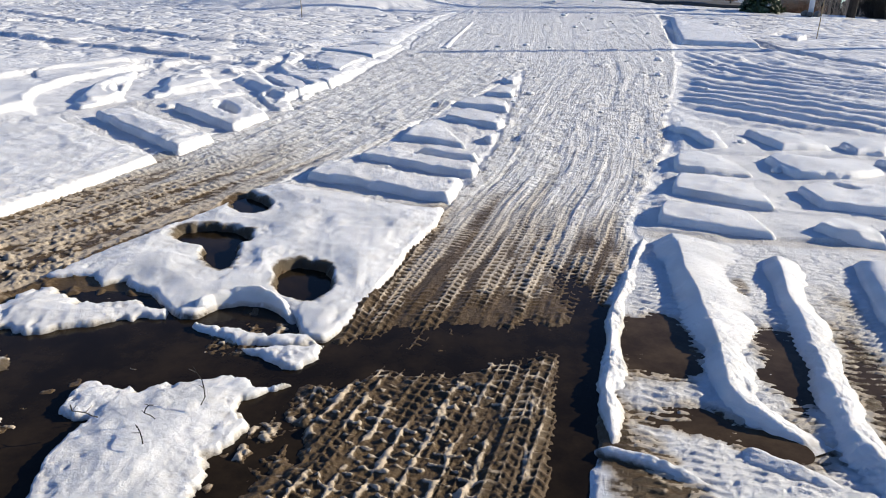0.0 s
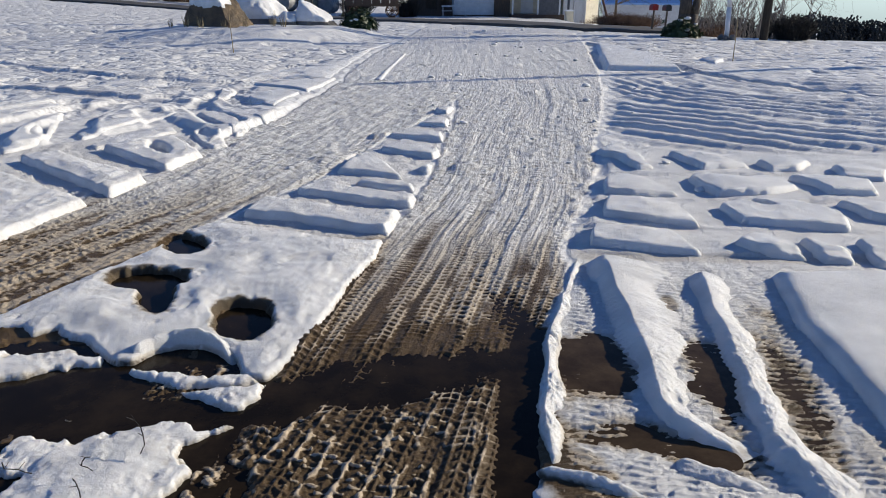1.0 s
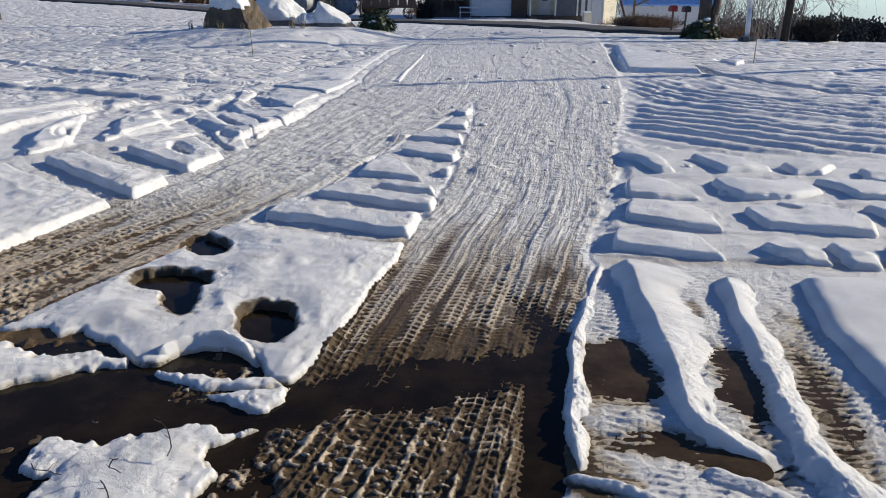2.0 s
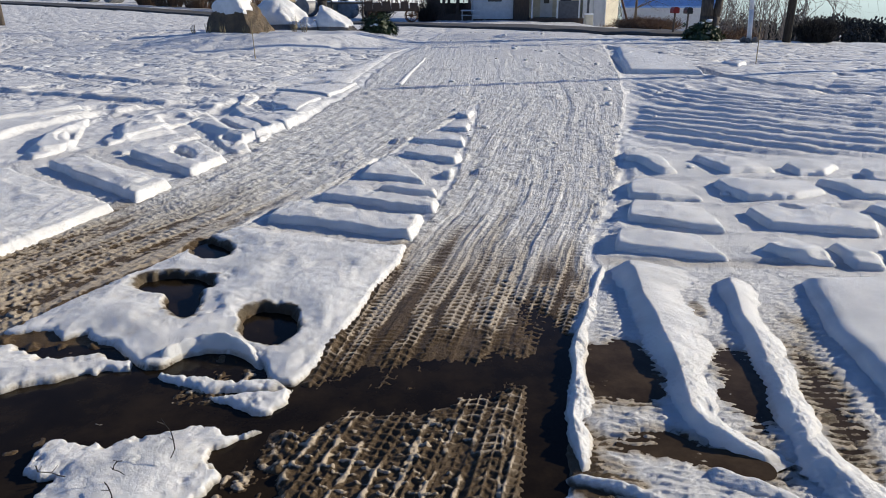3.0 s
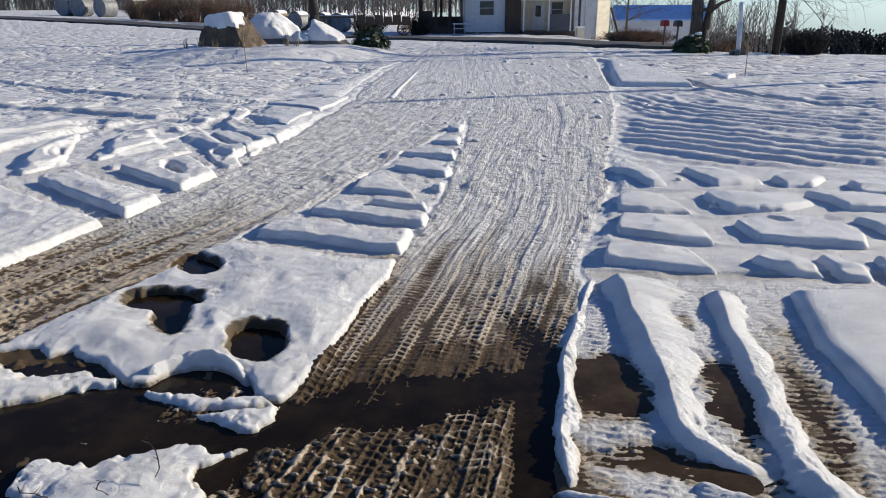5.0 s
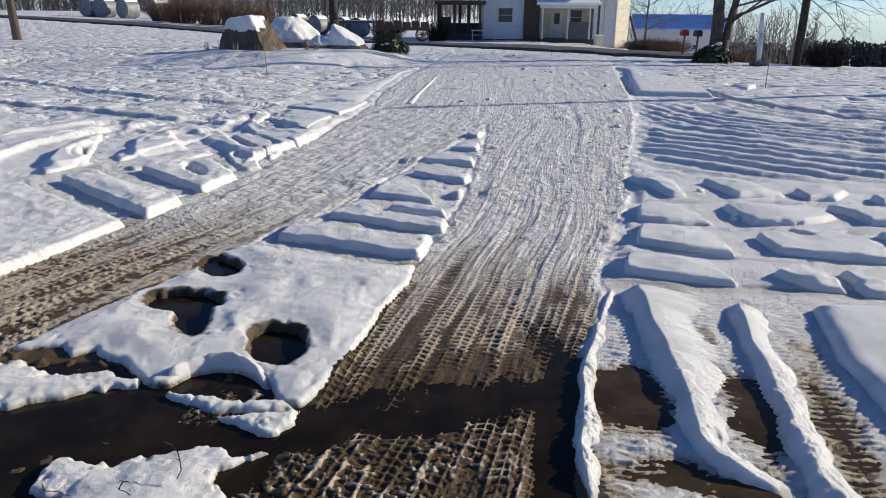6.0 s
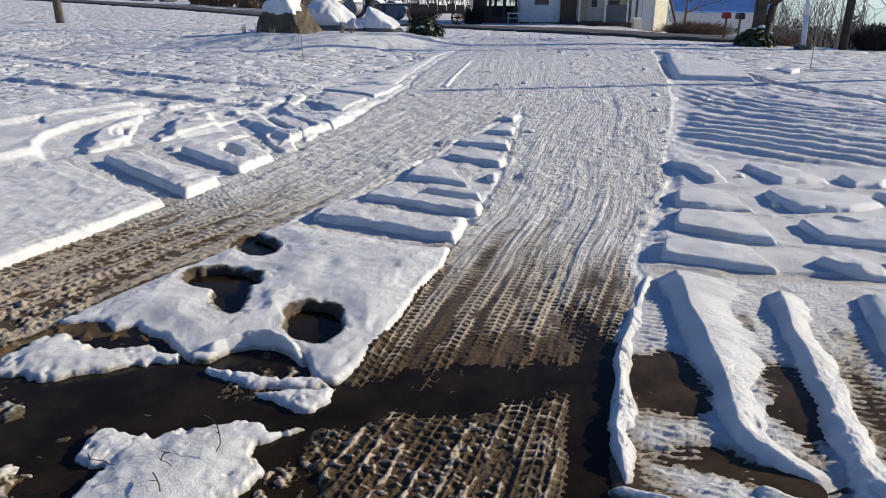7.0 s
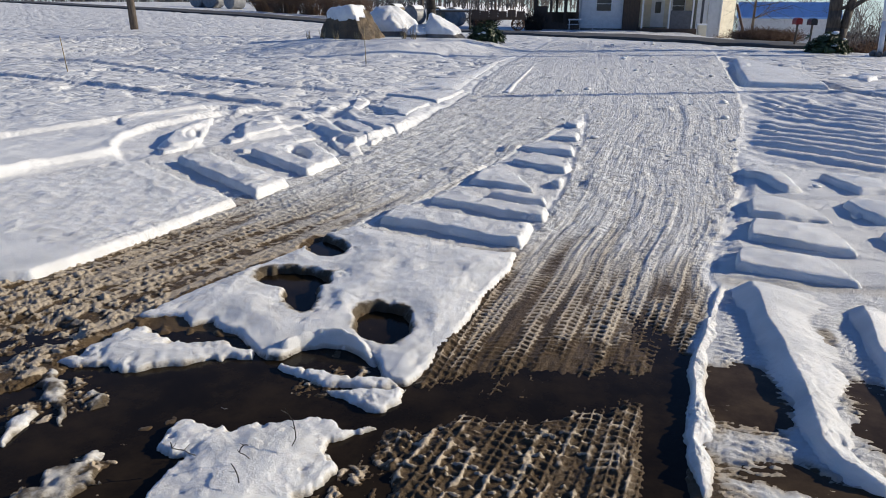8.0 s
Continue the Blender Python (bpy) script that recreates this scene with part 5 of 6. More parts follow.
def tall_pole(name, x, y, h, r, label, category, lean=(0, 0), material=None, group=""):
    ob = thing(name, x, y, label, category, group)
    bm = bmesh.new()
    tube(bm, (0, 0, -0.3), (lean[0], lean[1], h), r, r * 0.66, 18)
    part("shaft", bm, material or POLE_WOOD, ob, soft=True)
    return ob


# ---- the road behind the yard ----
def road():
    line = np.array(curve_points([(60.0, 33.5), (34.0, 33.2), (20.0, 32.6), (13.0, 31.8), (8.8, 31.4), (5.4, 33.4), (-1.05, 39.4), (-10, 48), (-19, 54.8), (-37, 62.5), (-80, 76), (-140, 92)], 10))
    t = np.gradient(line, axis=0)
    n = np.stack([t[:, 1], -t[:, 0]], 1) / np.hypot(t[:, 0], t[:, 1])[:, None]
    offs = np.linspace(-2.05, 2.05, 13)
    x = (line[:, :1] + n[:, :1] * offs).ravel()
    y = (line[:, 1:] + n[:, 1:] * offs).ravel()
    z = ground_shape(x, y)[0] + 0.10 + 0.03 * (1 - (np.tile(offs, len(line)) / 2.05) ** 2)
    ob = sheet("road", np.stack([x, y, z], 1), quads(len(line), len(offs)), ASPHALT)
    m = ob.modifiers.new("thick", "SOLIDIFY")
    m.thickness = 0.12
    return tagged(ob, "bare grey country road with wet asphalt behind the yard", "road", kind="structure")


road()

# ---- the planted bed with boulders ----
boulder(-6.75, 24.0, (1.22, 0.85, 0.98), "big brown boulder with snow cap on planted bed", ROCK, 11, 0, 0.60, ((0.8, -0.25, 0.45, 0.62), (-1, -0.15, 0.1, 0.8), (-0.2, -0.9, 0.25, 0.72), (-0.35, 0.1, 1, 0.82)), 0.45)
boulder(-5.85, 26.0, (1.08, 0.8, 0.80), "grey boulder thickly covered in snow", ROCK_GREY, 5, -20, 0.12, ((0.75, -0.1, 0.65, 0.70),), chips=0)
boulder(-3.88, 25.4, (0.86, 0.6, 0.62), "pale pointed boulder draped in snow", ROCK_GREY, 23, 0, 0.15, ((0.62, -0.1, 0.78, 0.45), (-0.9, 0, 0.3, 0.75)), chips=0)
boulder(-4.75, 24.9, (0.34, 0.28, 0.26), "small stone under snow between boulders", ROCK_GREY, 31, 0, 0.3)
boulder(-8.4, 29.2, (1.05, 0.8, 1.25), "tall dark boulder with snowy top behind the bed", ROCK_GREY, 47, 15, 0.72)
evergreen_shrub(-2.45, 26.0, 0.72, 0.6, 0.78, 3, "dark green broad-leaved shrub with snow clumps")
bare_tree(-5.7, 34.0, 9.0, 0.25, 71, "dark bare tree trunk behind the planted bed", 2, 0.35, BARK_DARK)


# ---- the house across the road ----
def window(parent, x0, x1, y, z0, z1, frame_mat):
    ob = part("window", box(x0 - 0.07, x1 + 0.07, y - 0.05, y - 0.004, z0 - 0.07, z1 + 0.07, 0.01), frame_mat, parent, "white window frame")
    part("pane", box(x0, x1, y - 0.062, y - 0.053, (z0 + z1) / 2 + 0.02, z1), PANE, ob, "dark window pane")
    part("pane", box(x0, x1, y - 0.058, y - 0.053, z0, (z0 + z1) / 2 - 0.02), PANE, ob, "dark window pane")
    part("sill", box(x0 - 0.1, x1 + 0.1, y - 0.12, y - 0.006, z0 - 0.12, z0 - 0.075), frame_mat, ob)
    return ob


def siding(x0, x1, y, z0, z1, step, axis="x"):
    """Lapped clapboards as one sheet of shallow steps."""
    bm = bmesh.new()
    z = z0
    while z < z1 - 0.01:
        t = min(z + step, z1)
        c = [(x0, y - 0.028, z), (x1, y - 0.028, z), (x1, y - 0.004, t), (x0, y - 0.004, t)] if axis == "x" else [(y + 0.028, x0, z), (y + 0.028, x1, z), (y + 0.004, x1, t), (y + 0.004, x0, t)]
        d = [(x0, y, z), (x1, y, z)] if axis == "x" else [(y, x0, z), (y, x1, z)]
        v = [bm.verts.new(p) for p in c]
        w = [bm.verts.new(p) for p in d]
        bm.faces.new(v)
        bm.faces.new((v[0], w[0], w[1], v[1]))
        z = t
    return bm


def gable_roof(x0, x1, y0, y1, z, rise, over=0.35, along_x=True, thick=0.16):
    """Two snow-covered slopes."""
    bm = bmesh.new()
    if along_x:
        ym = (y0 + y1) / 2
        prof = [(y0 - over, z - rise * over / (ym - y0)), (ym, z + rise), (y1 + over, z - rise * over / (ym - y0))]
        ring = [(p[0], p[1] + thick) for p in prof] + [(p[0], p[1]) for p in prof[::-1]]
        a = [bm.verts.new((x0 - over, p[0], p[1])) for p in ring]
        b = [bm.verts.new((x1 + over, p[0], p[1])) for p in ring]
    else:
        xm = (x0 + x1) / 2
        prof = [(x0 - over, z - rise * over / (xm - x0)), (xm, z + rise), (x1 + over, z - rise * over / (xm - x0))]
        ring = [(p[0], p[1] + thick) for p in prof] + [(p[0], p[1]) for p in prof[::-1]]
        a = [bm.verts.new((p[0], y0 - over, p[1])) for p in ring]
        b = [bm.verts.new((p[0], y1 + over, p[1])) for p in ring]
    n = len(ring)
    for k in range(n):
        bm.faces.new((a[k], a[(k + 1) % n], b[(k + 1) % n], b[k]))
    bm.faces.new(a)
    bm.faces.new(b[::-1])
    return bm


def farmhouse():
    y = 60.0
    h = thing("farmhouse", 0, y, "white clapboard farmhouse with open porch and dark lean-to", "house", z=-0.72)
    # white wing
    part("wall", box(2.0, 6.3, 0.0, 7.0, -0.3, 4.6), WHITE_PAINT, h, "white wall in shade")
    part("siding", siding(2.0, 5.2, -0.002, 0.35, 4.6, 0.2), WHITE_PAINT, h)
    part("foundation", box(1.98, 5.22, -0.08, -0.004, -0.3, 0.34), BROWN_BOARD, h, "dark foundation band")
    part("roof", gable_roof(2.0, 6.3, 0.0, 7.0, 4.6, 2.2), ROOF_SNOW, h, "snow-covered roof")
    window(h, 3.18, 4.28, -0.03, 1.66, 2.70, WHITE_PAINT)
    # dark board-clad corner
    part("chimney_wall", box(5.2, 6.45, -0.45, -0.01, -0.3, 4.9, 0.05), BROWN_BOARD, h, "dark brown board-clad wall")
    # porch bay
    part("porch_floor", box(6.45, 10.6, -1.6, 1.2, -0.3, 0.42), BROWN_BOARD, h, "dark wooden porch floor")
    part("porch_wall", box(6.3, 10.6, 1.2, 7.0, -0.3, 5.2), CREAM, h, "cream wall")
    door = part("door", box(7.62, 8.38, 1.13, 1.196, 0.42, 2.5, 0.01), WHITE_PAINT, h, "pale door with dark glass")
    part("pane", box(7.78, 8.22, 1.11, 1.126, 1.5, 2.35), PANE, door, "dark glass")
    part("door_frame", box(7.5, 8.5, 1.16, 1.198, 0.42, 2.6), WHITE_PAINT, door)
    window(h, 9.1, 10.0, 1.17, 1.5, 2.6, WHITE_PAINT)
    part("half_wall", box(8.62, 10.2, -1.5, -1.42, 0.42, 1.72), GREY_PANEL, h, "dark grey porch half wall")
    for x in (6.55, 8.52, 10.22):
        part("porch_post", box(x - 0.06, x + 0.06, -1.55, -1.43, 0.42, 2.72, 0.01), WHITE_PAINT, h, "white porch post")
    part("porch_beam", box(6.3, 10.75, -1.62, -1.40, 2.72, 2.95), WHITE_PAINT, h, "white porch beam")
    bm = bmesh.new()
    a = [bm.verts.new(p) for p in ((6.0, -2.0, 2.96), (11.0, -2.0, 2.96), (10.7, 1.2, 3.95), (6.3, 1.2, 3.95))]
    b = [bm.verts.new(v.co + Vector((0, 0, 0.18))) for v in a]
    bm.faces.new(a[::-1])
    bm.faces.new(b)
    for k in range(4):
        bm.faces.new((a[k], a[(k + 1) % 4], b[(k + 1) % 4], b[k]))
    part("porch_roof", bm, ROOF_SNOW, h, "snow-covered porch roof")
    # gabled wing: a narrow front in the shade, an angled side in the sun
    foot = [(10.78, 0.2), (12.57, 0.2), (13.92, 1.5), (13.92, 9.0), (10.78, 9.0)]
    bm = bmesh.new()
    lower, upper = ([bm.verts.new((px, py, pz)) for px, py in foot] for pz in (-0.6, 6.0))
    for k in range(len(foot)):
        bm.faces.new((lower[k], lower[(k + 1) % 5], upper[(k + 1) % 5], upper[k]))
    bm.faces.new(lower[::-1])
    bm.faces.new(upper)
    part("wing_wall", bm, CREAM, h, "cream wall lit by the sun")
    part("siding", siding(11.62, 12.5, 0.19, -0.3, 6.0, 0.24), WHITE_PAINT, h, "white clapboards in the shade")
    side = part("siding", siding(0.06, 1.82, 0.0, -0.5, 6.0, 0.24), CREAM, h, "cream clapboards in the sun")
    side.matrix_basis = pose(12.58, 0.19, 0, 0, 0, math.degrees(math.atan2(1.3, 1.35)))
    for x0, x1 in ((10.78, 11.10), (11.30, 11.58), (12.50, 12.62)):
        part("corner_board", box(x0, x1, 0.06, 0.185, -0.6, 6.0), WHITE_PAINT, h, "white corner board")
    part("recess", box(11.10, 11.30, 0.12, 0.185, -0.6, 6.0), GREY_PANEL, h, "dark joint between boards")
    part("downpipe", tube(bmesh.new(), (11.66, 0.02, -0.4), (11.66, 0.02, 5.6), 0.05, 0.05, 8), WHITE_PAINT, h)
    part("roof", gable_roof(10.78, 13.92, 0.2, 9.0, 6.0, 1.9, along_x=False), ROOF_SNOW, h, "snow-covered roof")
    # open lean-to
    part("lean_to_roof", box(-1.9, 2.15, -0.6, 5.0, 2.95, 3.22, 0.03), BROWN_BOARD, h, "dark flat lean-to roof")
    for x, yy in ((-1.6, -0.4), (-0.35, -0.4), (0.1, 2.2), (0.75, -0.4), (1.7, -0.4), (-1.6, 4.6), (0.9, 4.6)):
        part("lean_to_post", box(x - 0.10, x + 0.10, yy - 0.1, yy + 0.1, -0.3, 2.95, 0.01), BROWN_BOARD, h, "dark wooden post")
    part("lean_to_wall", box(-1.7, -0.6, -0.35, -0.25, -0.3, 2.0), BROWN_BOARD, h, "dark board wall")
    part("lean_to_back", box(-1.8, 2.0, 4.85, 4.95, -0.3, 1.5), BROWN_BOARD, h, "dark board wall")
    part("lean_to_rail", box(-0.6, 1.9, -0.40, -0.32, 0.15, 0.75), BROWN_BOARD, h, "dark rail")
    return h


farmhouse()


def bench(x, y):
    b = thing("bench", x, y, "white slatted garden bench in front of house wall", "bench")
    for k in range(3):
        part("slat", box(-1.0, 1.0, -0.2 + 0.14 * k, -0.09 + 0.14 * k, 0.40, 0.44), WHITE_PAINT, b)
    part("back_rail", box(-1.0, 1.0, 0.22, 0.26, 0.72, 0.82), WHITE_PAINT, b)
    for sx in (-0.92, 0.86):
        for yy in (-0.18, 0.2):
            part("leg", box(sx, sx + 0.06, yy, yy + 0.06, -0.1, 0.82 if yy > 0 else 0.44), WHITE_PAINT, b)
    return b


bench(2.0, 58.6)


def yard_post(x, y):
    b = thing("gate_post", x, y, "short yellowish stone gate post by porch", "post")
    part("shaft", box(-0.28, 0.28, -0.28, 0.28, -0.1, 0.85, 0.04), CREAM, b)
    part("cap", box(-0.33, 0.33, -0.33, 0.33, 0.85, 0.95, 0.03), ROOF_SNOW, b, "snow on top")


yard_post(10.6, 56.4)


def leaning_pole(x, y):
    b = thing("leaning_beam", x, y, "rust-red wooden beam leaning against the house", "beam")
    part("beam", tube(bmesh.new(), (0.5, -0.6, -0.1), (-0.35, 1.1, 3.4), 0.10, 0.09, 8), RUST, b)
    return b


leaning_pole(14.1, 59.2)
thicket(12.3, 58.0, 1.3, 0.8, 1.2, 8, "brown leafless bush against the house wall")


def garage():
    g = thing("garage", 23.4, 80.0, "white garage with bright blue roof", "garage", z=-3.75, turn=-12)
    part("wall", box(-4.6, 4.6, 0.0, 3.4, -0.4, 4.0), WHITE_PAINT, g, "white wall in shade")
    part("siding", siding(-4.6, 4.6, -0.004, -0.3, 3.95, 0.22), WHITE_PAINT, g)
    d = part("garage_door", box(-2.6, -0.4, -0.10, -0.034, 0.3, 3.3, 0.01), WHITE_PAINT, g, "wide pale door")
    for k in range(4):
        part("panel", box(-2.5, -0.5, -0.13, -0.103, 0.4 + 0.72 * k, 1.04 + 0.72 * k, 0.01), WHITE_PAINT, d)
    part("roof", gable_roof(-4.6, 4.6, 0.0, 3.4, 4.0, 1.25, 0.25), BLUE_ROOF, g, "bright blue roof")
    return g


garage()
thicket(9.2, 36.2, 1.2, 0.8, 0.62, 18, "brown leafless hedge beside the road", 460)
thicket(10.3, 36.6, 1.2, 0.8, 0.72, 19, "brown leafless hedge beside the road", 420)
thicket(11.3, 29.5, 1.0, 0.7, 0.8, 20, "brown leafless bush under the tree", 160)


def mailbox(x, y, material, label):
    m = thing("mailbox", x, y, label, "mailbox", "mailboxes by the road")
    part("post", tube(bmesh.new(), (0, 0, -0.1), (0.02, 0, 0.85), 0.045, 0.04, 8), POLE_WOOD, m, "grey wooden post")
    bm = bmesh.new()
    ring = [(0.12 * math.cos(a), 0.13 + 0.12 * math.sin(a)) for a in np.linspace(0, math.pi, 9)] + [(-0.12, 0.0), (0.12, 0.0)]
    f, b = ([bm.verts.new((p[0], yy, 0.85 + p[1])) for p in ring] for yy in (-0.24, 0.24))
    for k in range(len(ring)):
        bm.faces.new((f[k], f[(k + 1) % len(ring)], b[(k + 1) % len(ring)], b[k]))
    bm.faces.new(f)
    bm.faces.new(b[::-1])
    part("box", bm, material, m)
    part("door", box(-0.11, 0.11, -0.26, -0.243, 0.86, 1.06, 0.005), material, m)


mailbox(9.24, 30.6, RED_PAINT, "red metal mailbox on a post by the road")
mailbox(9.72, 30.4, BLACK_PAINT, "black metal mailbox on a post by the road")

# ---- trees, poles and markers on the right ----
bare_tree(9.66, 28.0, 9.5, 0.25, 9, "grey two-stemmed bare maple with low spreading branches", 3, 0.06, BARK, 2, 0.03, fan=1.1, n=16, limbs=1)
evergreen_shrub(9.35, 27.3, 0.85, 0.6, 0.75, 13, "dark green shrub around the tree's foot", 8)
tall_pole("utility_pole", 12.0, 26.3, 8.5, 0.145, "tall dark wooden utility pole in the snow", "pole", (0.05, 0), BARK_DARK)
tall_pole("utility_pole", -21.7, 36.0, 8.5, 0.20, "tall weathered wooden utility pole in snowy field", "pole", (-0.2, 0))
tall_pole("utility_pole", 19.5, 19.1, 8.6, 0.15, "tall weathered wooden utility pole beside the yard", "pole")
tall_pole("fence_post", 18.6, 21.2, 5.2, 0.10, "weathered wooden post beside the yard", "pole")


def flag_post(x, y):
    p = thing("white_post", x, y, "white painted pole with dark stones round its foot", "post")
    part("shaft", tube(tube(bmesh.new(), (0, 0, -0.1), (-0.05, 0, 1.1), 0.085, 0.08, 12), (-0.05, 0, 1.1), (-0.10, 0, 1.75), 0.08, 0.07, 12), PVC, p, soft=True)
    rnd = random.Random(4)
    for k in range(6):
        bm = bmesh.new()
        bmesh.ops.create_icosphere(bm, subdivisions=2, radius=rnd.uniform(0.09, 0.15))
        for v in bm.verts:
            v.co *= 1 + 0.4 * noise.noise(v.co * 8 + Vector((k, 0, 0)))
        o = part("stone", bm, ROCK_GREY, p, "dark stone")
        o.location = (0.22 * math.cos(k * 1.05), 0.22 * math.sin(k * 1.05), 0.07)


flag_post(10.55, 26.0)


def stake(x, y, h, lean, label):
    s = thing("marker_stake", x, y, label, "stake", "thin driveway markers")
    part("rod", tube(bmesh.new(), (0, 0, -0.1), (lean, 0, h), 0.011, 0.007, 6), STRAW, s)
    return s


stake(7.3, 17.4, 0.95, -0.01, "thin reed-like marker stake in the snow")
stake(-4.75, 18.0, 0.9, -0.03, "thin dry stalk standing in the snow")
stake(-10.6, 14.6, 0.75, -0.06, "thin dry stalk standing in the snow")


# ---- across the road on the left: bales, wagon, brush ----
def bale(x, y, r, length, turn, material, label):
    b = thing("round_bale", x, y, label, "hay bale", "round bales across the road", turn=turn)
    bm = bmesh.new()
    n = 26
    rings = []
    for k, (u, rr) in enumerate([(-0.5, 0.93), (-0.47, 1.0), (-0.2, 1.02), (0.1, 1.0), (0.35, 1.02), (0.47, 1.0), (0.5, 0.93)]):
        rings.append([bm.verts.new((u * length, r * rr * math.cos(2 * math.pi * j / n) * (1 + 0.03 * noise.noise(Vector((k, j * 0.7, x)))), r * 0.93 + r * rr * math.sin(2 * math.pi * j / n) * (0.96 + 0.04 * noise.noise(Vector((j, k, y)))))) for j in range(n)])
    for a, c in zip(rings, rings[1:]):
        for j in range(n):
            bm.faces.new((a[j], a[(j + 1) % n], c[(j + 1) % n], c[j]))
    bm.faces.new(rings[0])
    bm.faces.new(rings[-1][::-1])
    part("wrap", bm, material, b)
    top = bmesh.new()
    m = 9
    grid = [[top.verts.new((length * (-0.48 + 0.96 * i / 8), r * math.sin(-0.75 + 1.5 * j / m), r * 0.93 + r * 1.02 * math.cos(-0.75 + 1.5 * j / m) + (0.07 if 0 < j < m else -0.01))) for j in range(m + 1)] for i in range(9)]
    for i in range(8):
        for j in range(m):
            top.faces.new((grid[i][j], grid[i + 1][j], grid[i + 1][j + 1], grid[i][j + 1]))
    part("snow_cap", top, ROOF_SNOW, b, "white snow on top", soft=True)


for x, y, turn, mat in ((-37.6, 76, 70, WRAP), (-35.9, 75.5, 75, WRAP), (-33.1, 74.5, 60, WRAP), (-31.2, 78, 40, HAY)):
    bale(x, y, 0.95, 1.5, turn, mat, "grey wrapped round bale with snow on top")
for x, y, turn, mat in ((-13.4, 62, 70, HAY), (-11.7, 62, 64, WRAP), (-9.9, 63, 75, HAY), (-8.4, 63, 70, WRAP)):
    bale(x, y, 0.75, 1.3, turn, mat, "round hay bale with snow on top")


def wagon(x, y):
    w = thing("farm_wagon", x, y, "old dark farm wagon with boards and iron wheels", "wagon")
    part("wagon_bed", box(-2.1, 1.9, -0.8, 0.8, 0.75, 0.95, 0.02), BROWN_BOARD, w)
    for k in range(6):
        part("side_board", box(-2.1 + 0.66 * k, -1.5 + 0.66 * k, -0.84, -0.805, 0.85, 1.45 - 0.1 * (k % 2), 0.008), BROWN_BOARD, w)
    for wx in (-1.5, 1.3):
        for wy in (-0.75, 0.75):
            bm = bmesh.new()
            n = 20
            for j in range(n):
                a, c = 2 * math.pi * j / n, 2 * math.pi * (j + 1) / n
                tube(bm, (wx + 0.45 * math.cos(a), wy, 0.45 + 0.45 * math.sin(a)), (wx + 0.45 * math.cos(c), wy, 0.45 + 0.45 * math.sin(c)), 0.04, 0.04, 5)
                if j % 2 == 0:
                    tube(bm, (wx, wy, 0.45), (wx + 0.45 * math.cos(a), wy, 0.45 + 0.45 * math.sin(a)), 0.025, 0.02, 4)
            part("wheel", bm, RUST, w, "rusty spoked wheel")
    for px, ph in ((-0.4, 2.0), (0.9, 1.7)):
        part("stanchion", tube(bmesh.new(), (px, 0, 0.9), (px, 0, ph), 0.04, 0.04, 6), RUST, w)
    return w


wagon(-4.0, 55.5)
thicket(-1.6, 57.5, 1.1, 0.8, 1.9, 58, "dark leafless bush beside the lean-to", 420, BARK_DARK)
thicket(-5.6, 58.5, 1.6, 0.8, 1.7, 59, "dark leafless bush behind the wagon", 420, BARK_DARK)


def rail_fence(x, y):
    f = thing("rail_fence", x, y, "short fence with one snow-covered rail", "fence")
    for px in (-1.0, 0.9):
        part("post", box(px - 0.05, px + 0.05, -0.05, 0.05, -0.2, 1.35, 0.01), POLE_WOOD, f)
    part("rail", box(-1.3, 1.0, -0.03, 0.03, 1.12, 1.24), POLE_WOOD, f)
    part("snow", box(-1.3, 1.0, -0.045, 0.045, 1.243, 1.30, 0.02), ROOF_SNOW, f, "snow on the rail")


rail_fence(-6.2, 46.5)
for k, (x, y, rx, h) in enumerate([(-27.0, 68, 1.8, 2.3), (-24.5, 66, 2.0, 2.6), (-21.5, 65, 2.2, 2.9), (-18.6, 63, 2.0, 2.8), (-16.5, 61, 1.7, 2.4)]):
    thicket(x, y, rx, 1.2, h, 40 + k, "tangle of brown leafless brush across the road", 420)
for k, (x, y, h) in enumerate([(-25.5, 69, 6.0), (-20.5, 67, 7.0), (-12.5, 70, 8.0), (16.5, 66, 8.5), (14.3, 74, 9.0), (28.0, 78, 6.0)]):
    bare_tree(x, y, h, 0.16, 60 + k, "slender grey bare tree across the road", 2, 0.15, None, 1, -0.02, "bare trees across the road")


def far_woods(name, x0, x1, y, base, top, seed, material, label, count, spread=12.0):
    """A far belt of evergreens: ragged crowns set closely, uneven at the top."""
    rnd = np.random.default_rng(seed)
    bm = bmesh.new()
    bmesh.ops.create_icosphere(bm, subdivisions=1, radius=1.0)
    ball = np.array([v.co[:] for v in bm.verts])
    tris = np.array([[v.index for v in f.verts] for f in bm.faces])
    bm.free()
    verts, faces = [], []
    for k in range(count):
        x, yy = x0 + (x1 - x0) * (k + rnd.random()) / count, y + rnd.uniform(0, spread)
        h = (top - base) * (0.80 + 0.14 * noise.noise(Vector((x * 0.05, seed, 0))) + 0.08 * noise.noise(Vector((x * 0.3, seed, 4))) + rnd.uniform(-0.06, 0.06) + 0.10 * (rnd.random() < 0.05))
        for c in range(80):
            u = c / 79
            r = rnd.uniform(0.22, 0.44) * (1.3 - 0.5 * u)
            at = np.array([x + rnd.normal(0, 1.0 - 0.7 * u), yy + rnd.normal(0, 0.8), base + h * (0.1 + 0.9 * u) - 0.5 * r])
            faces.append(tris + len(verts) * len(ball))
            verts.append(ball * r * (1, 1, 1.2) * rnd.uniform(0.5, 1.25, (len(ball), 1)) + at)
    ob = sheet(name, np.concatenate(verts), np.concatenate(faces), material, soft=False)
    return tagged(ob, label, "woods", kind="stuff")


